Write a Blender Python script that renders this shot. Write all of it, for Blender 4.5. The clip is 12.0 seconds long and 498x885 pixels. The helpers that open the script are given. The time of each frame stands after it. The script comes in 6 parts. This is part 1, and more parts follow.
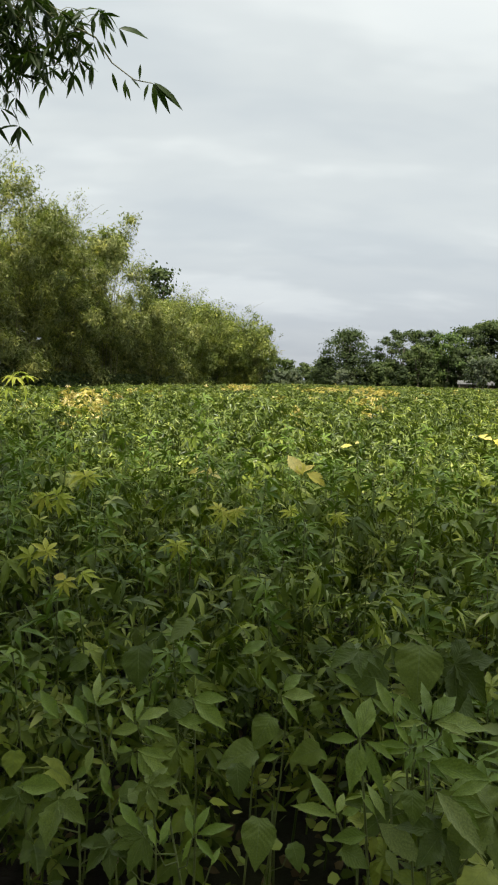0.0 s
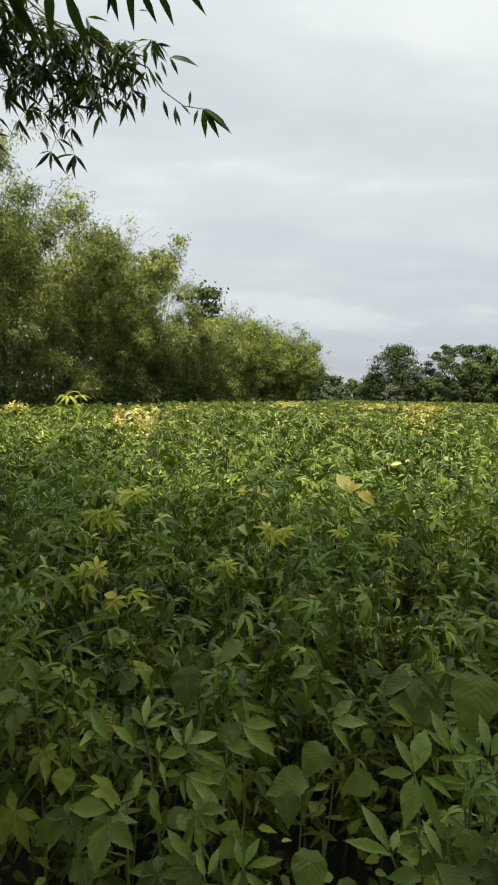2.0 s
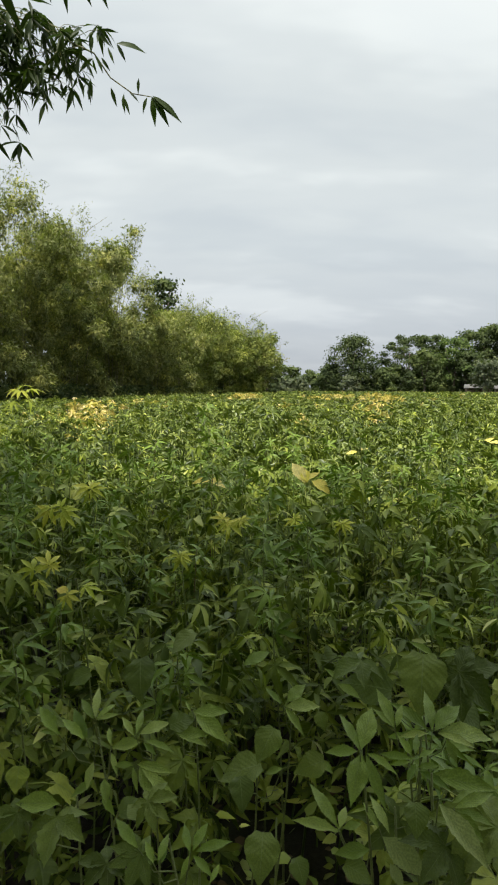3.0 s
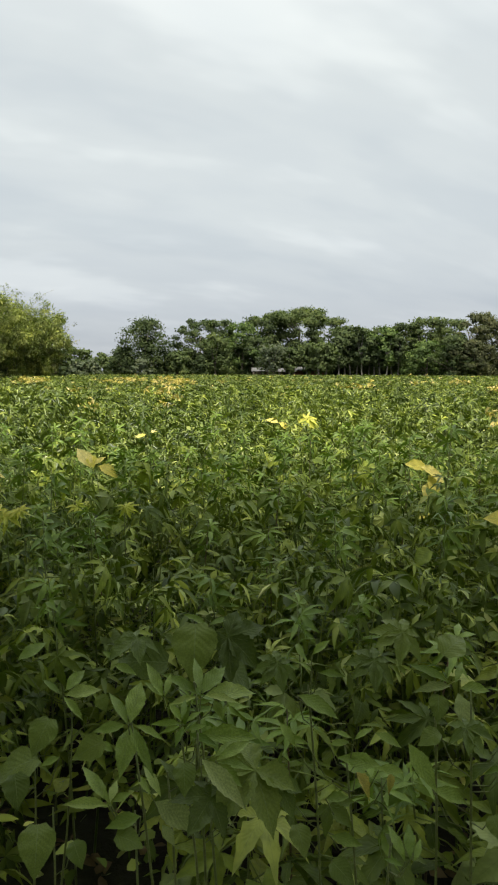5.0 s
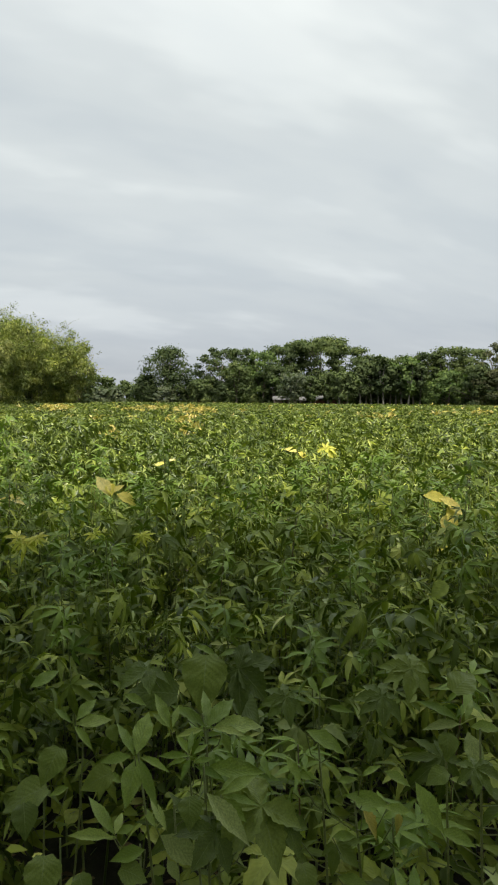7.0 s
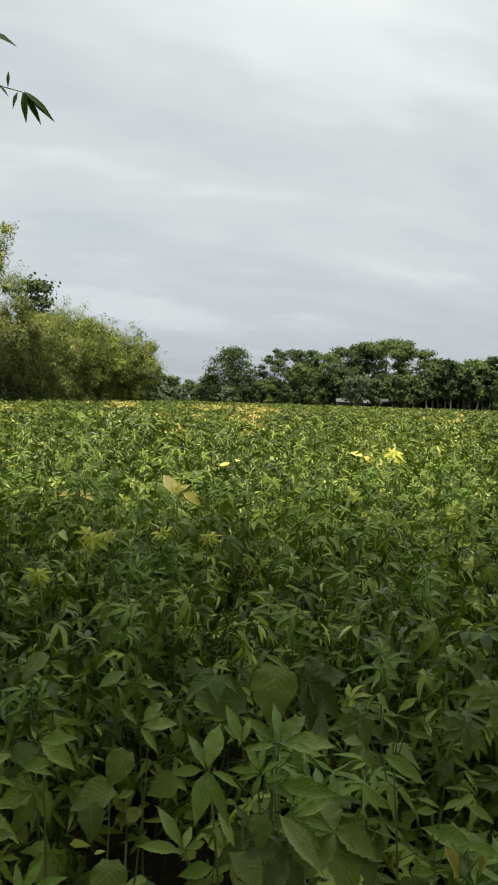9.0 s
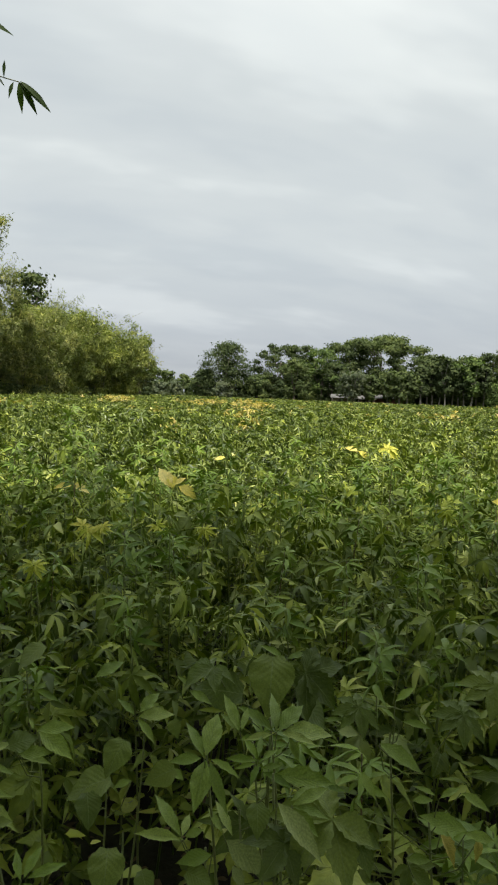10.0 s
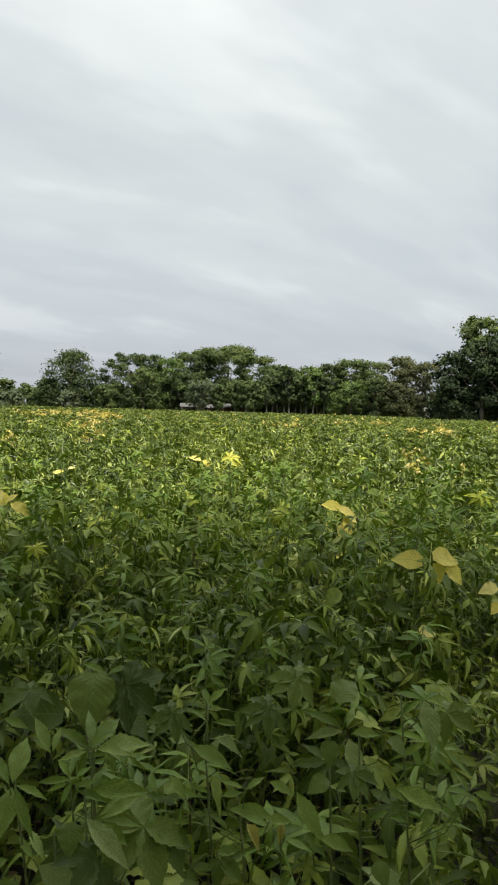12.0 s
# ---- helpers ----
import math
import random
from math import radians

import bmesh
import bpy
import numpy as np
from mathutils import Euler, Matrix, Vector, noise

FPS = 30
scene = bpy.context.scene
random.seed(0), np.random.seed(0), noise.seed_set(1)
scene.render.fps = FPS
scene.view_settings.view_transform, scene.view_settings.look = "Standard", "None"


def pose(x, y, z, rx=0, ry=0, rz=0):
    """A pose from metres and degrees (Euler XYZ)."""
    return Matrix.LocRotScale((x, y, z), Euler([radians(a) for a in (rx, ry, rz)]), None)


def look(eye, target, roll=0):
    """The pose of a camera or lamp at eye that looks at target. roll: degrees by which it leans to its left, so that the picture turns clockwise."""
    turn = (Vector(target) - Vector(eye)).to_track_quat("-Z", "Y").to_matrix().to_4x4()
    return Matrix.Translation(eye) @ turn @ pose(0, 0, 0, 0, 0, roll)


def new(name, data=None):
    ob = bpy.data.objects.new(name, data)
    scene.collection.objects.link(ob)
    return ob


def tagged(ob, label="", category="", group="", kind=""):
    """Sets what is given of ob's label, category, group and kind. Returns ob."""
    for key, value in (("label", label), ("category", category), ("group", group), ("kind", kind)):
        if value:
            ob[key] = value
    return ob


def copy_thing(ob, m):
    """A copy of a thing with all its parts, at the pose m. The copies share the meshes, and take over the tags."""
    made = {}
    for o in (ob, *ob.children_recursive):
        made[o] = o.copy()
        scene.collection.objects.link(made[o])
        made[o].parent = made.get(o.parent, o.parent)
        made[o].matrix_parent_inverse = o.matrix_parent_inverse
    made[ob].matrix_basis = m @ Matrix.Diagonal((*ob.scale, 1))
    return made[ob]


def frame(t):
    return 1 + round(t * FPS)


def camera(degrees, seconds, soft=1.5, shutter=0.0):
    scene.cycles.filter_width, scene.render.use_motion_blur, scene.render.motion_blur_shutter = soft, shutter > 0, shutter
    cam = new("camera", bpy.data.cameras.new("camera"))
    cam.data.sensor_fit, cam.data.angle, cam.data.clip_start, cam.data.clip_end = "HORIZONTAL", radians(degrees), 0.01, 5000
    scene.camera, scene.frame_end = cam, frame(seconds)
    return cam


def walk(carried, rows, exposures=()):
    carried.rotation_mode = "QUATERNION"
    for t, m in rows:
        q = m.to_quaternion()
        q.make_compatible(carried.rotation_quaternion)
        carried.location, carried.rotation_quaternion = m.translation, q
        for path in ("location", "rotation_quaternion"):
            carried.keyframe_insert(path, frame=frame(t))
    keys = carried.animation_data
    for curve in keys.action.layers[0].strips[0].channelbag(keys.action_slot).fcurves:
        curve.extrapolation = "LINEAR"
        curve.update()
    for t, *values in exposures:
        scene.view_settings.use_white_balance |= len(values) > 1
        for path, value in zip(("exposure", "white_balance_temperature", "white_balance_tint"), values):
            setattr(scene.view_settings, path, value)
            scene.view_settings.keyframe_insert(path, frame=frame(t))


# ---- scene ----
cam = camera(43.5, 12.0, soft=2.1)
PATH = [
    (0, (0.001, -0.006, 1.52), (0.009, 1.984, 1.322), 1.4),
    (0.5, (-0.02, 0.001, 1.525), (-0.216, 1.985, 1.362), 1.1),
    (1, (-0.022, 0.0, 1.53), (-0.262, 1.98, 1.382), 1.4),
    (1.5, (-0.012, -0.003, 1.529), (-0.219, 1.981, 1.377), 1.1),
    (2, (-0.002, 0.001, 1.527), (-0.148, 1.991, 1.379), 1.0),
    (2.5, (0.012, 0.004, 1.523), (-0.074, 1.993, 1.339), 0.7),
    (3, (0.02, -0.001, 1.522), (0.004, 1.992, 1.35), 0.2),
    (3.5, (0.038, -0.017, 1.528), (0.18, 1.971, 1.366), 0.6),
    (3.7, (0.036, -0.024, 1.531), (0.232, 1.961, 1.378), 1.0),
    (5.3, (0.07, -0.026, 1.521), (0.72, 1.851, 1.29), -0.0),
    (5.5, (0.068, -0.036, 1.525), (0.704, 1.853, 1.354), 0.1),
    (6, (0.07, -0.037, 1.524), (0.715, 1.849, 1.352), 0.6),
    (6.5, (0.076, -0.047, 1.532), (0.682, 1.851, 1.358), -0.0),
    (7, (0.078, -0.047, 1.532), (0.638, 1.868, 1.398), 0.5),
    (7.5, (0.07, -0.038, 1.537), (0.548, 1.9, 1.406), 1.6),
    (7.7, (0.06, -0.037, 1.536), (0.52, 1.906, 1.433), 1.6),
    (9.3, (0.057, -0.003, 1.537), (0.42, 1.959, 1.399), 1.8),
    (9.5, (0.054, -0.01, 1.539), (0.428, 1.95, 1.404), 2.0),
    (10, (0.05, -0.005, 1.529), (0.437, 1.952, 1.379), 2.2),
    (10.5, (0.05, -0.005, 1.53), (0.431, 1.953, 1.381), 2.2),
    (11, (0.052, -0.008, 1.529), (0.513, 1.933, 1.392), 2.9),
    (11.5, (0.072, -0.021, 1.533), (0.608, 1.9, 1.393), 1.7),
    (12, (0.103, -0.057, 1.544), (0.941, 1.756, 1.439), 1.7),
]
walk(cam, [(t, look(eye, target, roll)) for t, eye, target, roll in PATH], [(0, 1.17), (2.5, 1.18), (6.5, 1.15), (7.5, 1.06), (9.5, 1.08), (11, 1.09), (12, 1.13)])

# ---------------------------------------------------------------- light
SUN_UP, SUN_ROUND = radians(60), radians(188)

world = bpy.data.worlds.new("overcast_sky")
scene.world = world
world.use_nodes = True
wn, wl = world.node_tree.nodes, world.node_tree.links
wn.clear()


def wnode(kind, **settings):
    n = wn.new(kind)
    for key, value in settings.items():
        setattr(n, key, value)
    return n


def math_node(tree, op, a, b=None, clamp=False):
    n = tree.nodes.new("ShaderNodeMath")
    n.operation, n.use_clamp = op, clamp
    for i, v in enumerate((a, b)):
        if v is None:
            continue
        if isinstance(v, (int, float)):
            n.inputs[i].default_value = v
        else:
            tree.links.new(v, n.inputs[i])
    return n.outputs[0]


def ramp_node(tree, fac, stops, smooth=False):
    n = tree.nodes.new("ShaderNodeValToRGB")
    n.color_ramp.interpolation = "EASE" if smooth else "LINEAR"
    while len(n.color_ramp.elements) < len(stops):
        n.color_ramp.elements.new(0.5)
    for e, (p, c) in zip(n.color_ramp.elements, stops):
        e.position, e.color = p, (*c, 1)
    tree.links.new(fac, n.inputs[0])
    return n.outputs[0]


def mix_node(tree, fac, a, b, blend="MIX"):
    n = tree.nodes.new("ShaderNodeMix")
    n.data_type, n.blend_type = "RGBA", blend
    for i, v in ((0, fac), (6, a), (7, b)):
        if isinstance(v, (int, float)):
            n.inputs[i].default_value = v
        elif isinstance(v, tuple):
            n.inputs[i].default_value = (*v, 1)
        else:
            tree.links.new(v, n.inputs[i])
    return n.outputs[2]


wt = world.node_tree
sky = wnode("ShaderNodeTexSky", sky_type="NISHITA", sun_disc=False, sun_elevation=SUN_UP, sun_rotation=SUN_ROUND)
way = wnode("ShaderNodeTexCoord").outputs["Generated"]
split = wnode("ShaderNodeSeparateXYZ")
wl.new(way, split.inputs[0])
rise = math_node(wt, "MAXIMUM", split.outputs[2], 0.0)
deck = math_node(wt, "ADD", rise, 0.38)
flat = wnode("ShaderNodeCombineXYZ")
wl.new(math_node(wt, "DIVIDE", split.outputs[0], deck), flat.inputs[0])
wl.new(math_node(wt, "DIVIDE", split.outputs[1], deck), flat.inputs[1])


def cloud(scale, detail, rough, shift):
    m = wnode("ShaderNodeMapping")
    m.inputs["Location"].default_value = shift
    m.inputs["Rotation"].default_value = (0, 0, -0.12)
    m.inputs["Scale"].default_value = (0.62, 1.5, 1)
    wl.new(flat.outputs[0], m.inputs[0])
    n = wnode("ShaderNodeTexNoise")
    n.inputs["Scale"].default_value, n.inputs["Detail"].default_value, n.inputs["Roughness"].default_value = scale, detail, rough
    wl.new(m.outputs[0], n.inputs["Vector"])
    return n.outputs["Fac"]


height = ramp_node(wt, rise, [(0.0, (0.45, 0.478, 0.515)), (0.10, (0.525, 0.56, 0.59)), (0.22, (0.64, 0.682, 0.69)), (0.42, (0.66, 0.704, 0.708)), (1.0, (0.95, 1.0, 0.99))])
puffs = ramp_node(wt, cloud(2.1, 4, 0.50, (3.1, 1.7, 0)), [(0.36, (0.885, 0.90, 0.92)), (0.52, (0.972, 0.976, 0.978)), (0.67, (1.15, 1.14, 1.12))], True)
wisps = ramp_node(wt, cloud(4.6, 3, 0.5, (7.4, 2.2, 0)), [(0.33, (0.972, 0.976, 0.984)), (0.56, (1.0, 1.0, 1.0)), (0.72, (1.06, 1.055, 1.048))], True)
veil = mix_node(wt, 1.0, mix_node(wt, 1.0, height, puffs, "MULTIPLY"), wisps, "MULTIPLY")
blue, grey, both = wnode("ShaderNodeBackground"), wnode("ShaderNodeBackground"), wnode("ShaderNodeMixShader")
blue.inputs["Strength"].default_value, grey.inputs["Strength"].default_value = 0.06, 0.51
wl.new(sky.outputs[0], blue.inputs[0])
wl.new(veil, grey.inputs[0])
both.inputs[0].default_value = 0.95
wl.new(blue.outputs[0], both.inputs[1])
wl.new(grey.outputs[0], both.inputs[2])
wl.new(both.outputs[0], wnode("ShaderNodeOutputWorld").inputs[0])

sun = new("sun", bpy.data.lights.new("sun", "SUN"))
sun.data.energy, sun.data.angle, sun.data.color = 2.2, radians(10), (1.0, 0.95, 0.84)
sun.matrix_world = look((0, 0, 60), (0 - 60 * math.cos(SUN_UP) * math.sin(SUN_ROUND), 0 - 60 * math.cos(SUN_UP) * math.cos(SUN_ROUND), 60 - 60 * math.sin(SUN_UP)))


# ---------------------------------------------------------------- materials
def material(name):
    m = bpy.data.materials.new(name)
    m.use_nodes = True
    t = m.node_tree
    return m, t, t.nodes["Principled BSDF"], t.nodes["Material Output"]


def noise_out(t, scale, detail=3, rough=0.5, coords="Object"):
    c = t.nodes.new("ShaderNodeTexCoord")
    n = t.nodes.new("ShaderNodeTexNoise")
    n.inputs["Scale"].default_value, n.inputs["Detail"].default_value, n.inputs["Roughness"].default_value = scale, detail, rough
    t.links.new(c.outputs[coords], n.inputs["Vector"])
    return n.outputs["Fac"]


def bump(t, p, fac, strength, distance):
    b = t.nodes.new("ShaderNodeBump")
    b.inputs["Strength"].default_value, b.inputs["Distance"].default_value = strength, distance
    t.links.new(fac, b.inputs["Height"])
    t.links.new(b.outputs[0], p.inputs["Normal"])


def leaf_material(name, stops, islands=True, through_light=0.12, rough=0.5, veins=False, patch=(), gloss=0.35):
    """Thin leaf: colour varied leaf by leaf and in broad patches, with light shining through."""
    m, t, p, out = material(name)
    if islands:
        pick = t.nodes.new("ShaderNodeNewGeometry").outputs["Random Per Island"]
    else:
        pick = t.nodes.new("ShaderNodeObjectInfo").outputs["Random"]
    colour = ramp_node(t, pick, stops)
    for size, swing in patch:
        broad = ramp_node(t, noise_out(t, size, 3, 0.55), [(0.34, (1 - swing, 1 - 0.85 * swing, 1 - 0.8 * swing)), (0.5, (1, 1, 1)), (0.67, (1 + swing, 1 + 0.8 * swing, 1))])
        colour = mix_node(t, 1.0, colour, broad, "MULTIPLY")
    if veins:
        uv = t.nodes.new("ShaderNodeUVMap")
        uv.uv_map = "blade"
        s = t.nodes.new("ShaderNodeSeparateXYZ")
        t.links.new(uv.outputs[0], s.inputs[0])
        off = math_node(t, "ABSOLUTE", math_node(t, "SUBTRACT", s.outputs[0], 0.5))
        mid = math_node(t, "LESS_THAN", off, 0.016)
        ribs = math_node(t, "SINE", math_node(t, "SUBTRACT", math_node(t, "MULTIPLY", s.outputs[1], 50.0), math_node(t, "MULTIPLY", off, 34.0)))
        rib = math_node(t, "MULTIPLY", math_node(t, "GREATER_THAN", ribs, 0.9), 0.35)
        colour = mix_node(t, math_node(t, "MULTIPLY", math_node(t, "MAXIMUM", mid, math_node(t, "MULTIPLY", rib, 0.12)), 0.4), colour, (0.22, 0.28, 0.10))
        spots = ramp_node(t, noise_out(t, 34, 3, 0.6), [(0.40, (0.82, 0.84, 0.80)), (0.62, (1.12, 1.10, 1.05))])
        colour = mix_node(t, 1.0, colour, spots, "MULTIPLY")
        bump(t, p, math_node(t, "ADD", ribs, noise_out(t, 60, 2)), 0.14, 0.002)
    t.links.new(colour, p.inputs["Base Color"])
    p.inputs["Roughness"].default_value = rough
    p.inputs["Specular IOR Level"].default_value = gloss
    thin = t.nodes.new("ShaderNodeBsdfTranslucent")
    t.links.new(mix_node(t, 1.0, colour, (1.12, 1.4, 0.5), "MULTIPLY"), thin.inputs[0])
    blend = t.nodes.new("ShaderNodeMixShader")
    blend.inputs[0].default_value = through_light
    t.links.new(p.outputs[0], blend.inputs[1])
    t.links.new(thin.outputs[0], blend.inputs[2])
    t.links.new(blend.outputs[0], out.inputs[0])
    return m


def plain_material(name, a, b, scale, rough=0.8, relief=0.3, depth=0.01, fine=None):
    """A surface of two colours mixed by noise at two sizes."""
    m, t, p, _ = material(name)
    big, small = noise_out(t, scale, 4, 0.6), noise_out(t, scale * 7, 4, 0.6)
    colour = mix_node(t, ramp_node(t, big, [(0.35, (0, 0, 0)), (0.65, (1, 1, 1))]), a, b)
    tone = ramp_node(t, small, [(0.3, (0.7, 0.7, 0.7)), (0.7, (1.2, 1.2, 1.2))])
    t.links.new(mix_node(t, 1.0, colour, tone, "MULTIPLY"), p.inputs["Base Color"])
    p.inputs["Roughness"].default_value = rough
    bump(t, p, small, relief, depth)
    return m


GREEN = [(0, (0.078, 0.116, 0.017)), (0.35, (0.144, 0.197, 0.026)), (0.75, (0.246, 0.306, 0.044)), (0.93, (0.350, 0.404, 0.066)), (1, (0.43, 0.46, 0.12))]
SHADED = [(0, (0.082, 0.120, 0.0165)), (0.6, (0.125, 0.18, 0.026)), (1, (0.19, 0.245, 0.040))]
FRESH_TIP = [(0, (0.128, 0.21, 0.0282)), (1, (0.244, 0.342, 0.0554))]
FIELD = [(0, (0.055, 0.088, 0.013)), (0.35, (0.132, 0.180, 0.027)), (0.75, (0.226, 0.284, 0.047)), (0.92, (0.335, 0.385, 0.083)), (1, (0.43, 0.47, 0.14))]
YELLOW = [(0, (0.50, 0.43, 0.08)), (0.4, (0.64, 0.53, 0.14)), (0.8, (0.73, 0.58, 0.21)), (1, (0.80, 0.67, 0.37))]
LIME = [(0, (0.40, 0.47, 0.05)), (1, (0.66, 0.65, 0.09))]
SICK = [(0, (0.68, 0.59, 0.08)), (0.5, (0.84, 0.70, 0.16)), (1, (0.90, 0.76, 0.28))]
leaf_green = leaf_material("kenaf_leaf", GREEN, islands=False, veins=True, rough=0.42, gloss=0.27)
leaf_tip = leaf_material("young_leaf", FRESH_TIP, islands=False, veins=True, rough=0.33, gloss=0.26)
# dark and bright tones of one edge leaf: shade and light put into colour
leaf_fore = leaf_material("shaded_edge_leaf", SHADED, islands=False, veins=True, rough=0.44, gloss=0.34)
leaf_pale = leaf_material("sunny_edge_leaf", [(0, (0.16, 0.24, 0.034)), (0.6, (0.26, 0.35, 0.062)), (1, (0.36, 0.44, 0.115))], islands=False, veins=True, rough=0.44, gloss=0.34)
# pale on both faces: pale undersides and sky sheen, both put into the colour
leaf_sheen = leaf_material("pale_back_sheen_leaf", [(0, (0.24, 0.30, 0.085)), (1, (0.34, 0.40, 0.14))], islands=False, veins=True, rough=0.44, gloss=0.36)
leaf_curled = leaf_material("curled_dry_leaf", [(0, (0.42, 0.38, 0.07)), (1, (0.54, 0.46, 0.12))], islands=False, veins=True, rough=0.6)
leaf_lime = leaf_material("paling_leaf", LIME, islands=False, veins=True, rough=0.4, gloss=0.26)
leaf_yellow = leaf_material("yellowed_leaf", SICK, islands=False, veins=True, rough=0.5, through_light=0.15)
leaf_turning = leaf_material("turning_leaf", [(0, (0.50, 0.52, 0.06)), (1, (0.74, 0.68, 0.13))], islands=False, veins=True, rough=0.45, through_light=0.15)
leaf_field = leaf_material("field_leaf", FIELD, patch=((0.35, 0.20), (2.6, 0.32), (7.0, 0.30)), rough=0.35, gloss=0.45)
leaf_field_yellow = leaf_material("yellowed_field_leaf", YELLOW, rough=0.6)
# the ramp's palest end puts glints into the colour of a few leaves
leaf_weed = leaf_material("weed_leaf", [(0, (0.070, 0.106, 0.015)), (0.35, (0.138, 0.190, 0.026)), (0.75, (0.246, 0.306, 0.046)), (0.9, (0.38, 0.43, 0.085)), (1, (0.56, 0.59, 0.22))], patch=((2.6, 0.40),), rough=0.40, gloss=0.30)
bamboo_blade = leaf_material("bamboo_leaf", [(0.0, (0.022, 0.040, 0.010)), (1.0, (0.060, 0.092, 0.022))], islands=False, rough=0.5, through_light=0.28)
bamboo_olive = leaf_material("olive_bamboo_foliage", [(0, (0.164, 0.180, 0.066)), (0.5, (0.266, 0.283, 0.114)), (1, (0.39, 0.395, 0.175))], patch=((0.45, 0.30), (1.9, 0.45)), rough=0.7, gloss=0.15, through_light=0.3)
bamboo_fresh = leaf_material("fresh_bamboo_foliage", [(0, (0.156, 0.178, 0.050)), (0.5, (0.242, 0.272, 0.086)), (1, (0.345, 0.372, 0.135))], patch=((0.45, 0.32), (1.7, 0.45)), rough=0.7, gloss=0.15, through_light=0.3)
bamboo_brown = leaf_material("dry_bamboo_foliage", [(0.0, (0.15, 0.145, 0.07)), (0.5, (0.22, 0.21, 0.10)), (1.0, (0.30, 0.285, 0.15))], patch=((0.45, 0.32), (1.7, 0.45)), rough=0.7, gloss=0.15, through_light=0.3)
tree_dark = leaf_material("dark_tree_foliage", [(0, (0.062, 0.086, 0.040)), (0.5, (0.080, 0.106, 0.047)), (1, (0.104, 0.132, 0.057))], patch=((0.3, 0.22), (1.1, 0.30)), rough=0.75, gloss=0.10, through_light=0.22)
# tree_dark darkened for the right-hand group: its shade is put into the colour
tree_shaded = leaf_material("shaded_tree_foliage", [(0, (0.034, 0.050, 0.026)), (0.5, (0.045, 0.064, 0.032)), (1, (0.062, 0.083, 0.042))], patch=((0.3, 0.22), (1.1, 0.30)), rough=0.75, gloss=0.10, through_light=0.15)
tree_mid = leaf_material("tree_foliage", [(0, (0.090, 0.120, 0.049)), (0.5, (0.114, 0.146, 0.058)), (1, (0.144, 0.176, 0.070))], patch=((0.3, 0.22), (1.1, 0.30)), rough=0.75, gloss=0.10, through_light=0.22)
tree_fresh = leaf_material("fresh_tree_foliage", [(0.0, (0.085, 0.13, 0.045)), (0.5, (0.12, 0.172, 0.058)), (1.0, (0.175, 0.23, 0.08))], patch=((0.3, 0.22), (1.1, 0.30)), rough=0.75, gloss=0.10, through_light=0.25)
tree_red = leaf_material("reddish_tree_foliage", [(0.0, (0.080, 0.090, 0.046)), (0.5, (0.106, 0.113, 0.058)), (1.0, (0.140, 0.142, 0.074))], patch=((0.3, 0.22), (1.1, 0.30)), rough=0.75, gloss=0.10, through_light=0.22)
tree_grey = leaf_material("pale_tree_foliage", [(0, (0.115, 0.138, 0.085)), (0.5, (0.145, 0.170, 0.105)), (1, (0.185, 0.205, 0.130))], patch=((0.3, 0.22), (1.1, 0.30)), rough=0.75, gloss=0.10, through_light=0.25)
stem_green = plain_material("green_stem", (0.15, 0.195, 0.05), (0.21, 0.24, 0.075), 30, 0.6, 0.2, 0.002)
stem_red = plain_material("reddish_stem", (0.16, 0.095, 0.045), (0.13, 0.12, 0.05), 30, 0.6, 0.2, 0.002)
culm_skin = plain_material("bamboo_culm", (0.16, 0.17, 0.06), (0.24, 0.22, 0.10), 3, 0.5, 0.2, 0.004)
bark = plain_material("grey_brown_bark", (0.13, 0.105, 0.08), (0.21, 0.18, 0.145), 3, 0.9, 0.6, 0.03)
pale_bark = plain_material("pale_bark", (0.20, 0.185, 0.155), (0.29, 0.265, 0.225), 3, 0.9, 0.5, 0.02)
dry_leaf = leaf_material("dry_leaf", [(0.0, (0.10, 0.07, 0.035)), (1.0, (0.26, 0.19, 0.10))], rough=0.8, through_light=0.1)
brick_red = plain_material("weathered_red_brick", (0.20, 0.075, 0.05), (0.28, 0.12, 0.08), 1.5, 0.9, 0.5, 0.02)
mud_wall = plain_material("mud_plaster", (0.24, 0.18, 0.13), (0.33, 0.26, 0.19), 1.2, 0.95, 0.4, 0.02)
tin = plain_material("weathered_roof_sheet", (0.11, 0.108, 0.105), (0.18, 0.176, 0.17), 1.3, 0.7, 0.2, 0.01)
white_wash = plain_material("whitewashed_wall", (0.55, 0.54, 0.52), (0.66, 0.65, 0.62), 1.3, 0.9, 0.2, 0.01)
dark_wood = plain_material("dark_timber", (0.08, 0.06, 0.045), (0.13, 0.10, 0.07), 4, 0.85, 0.4, 0.01)


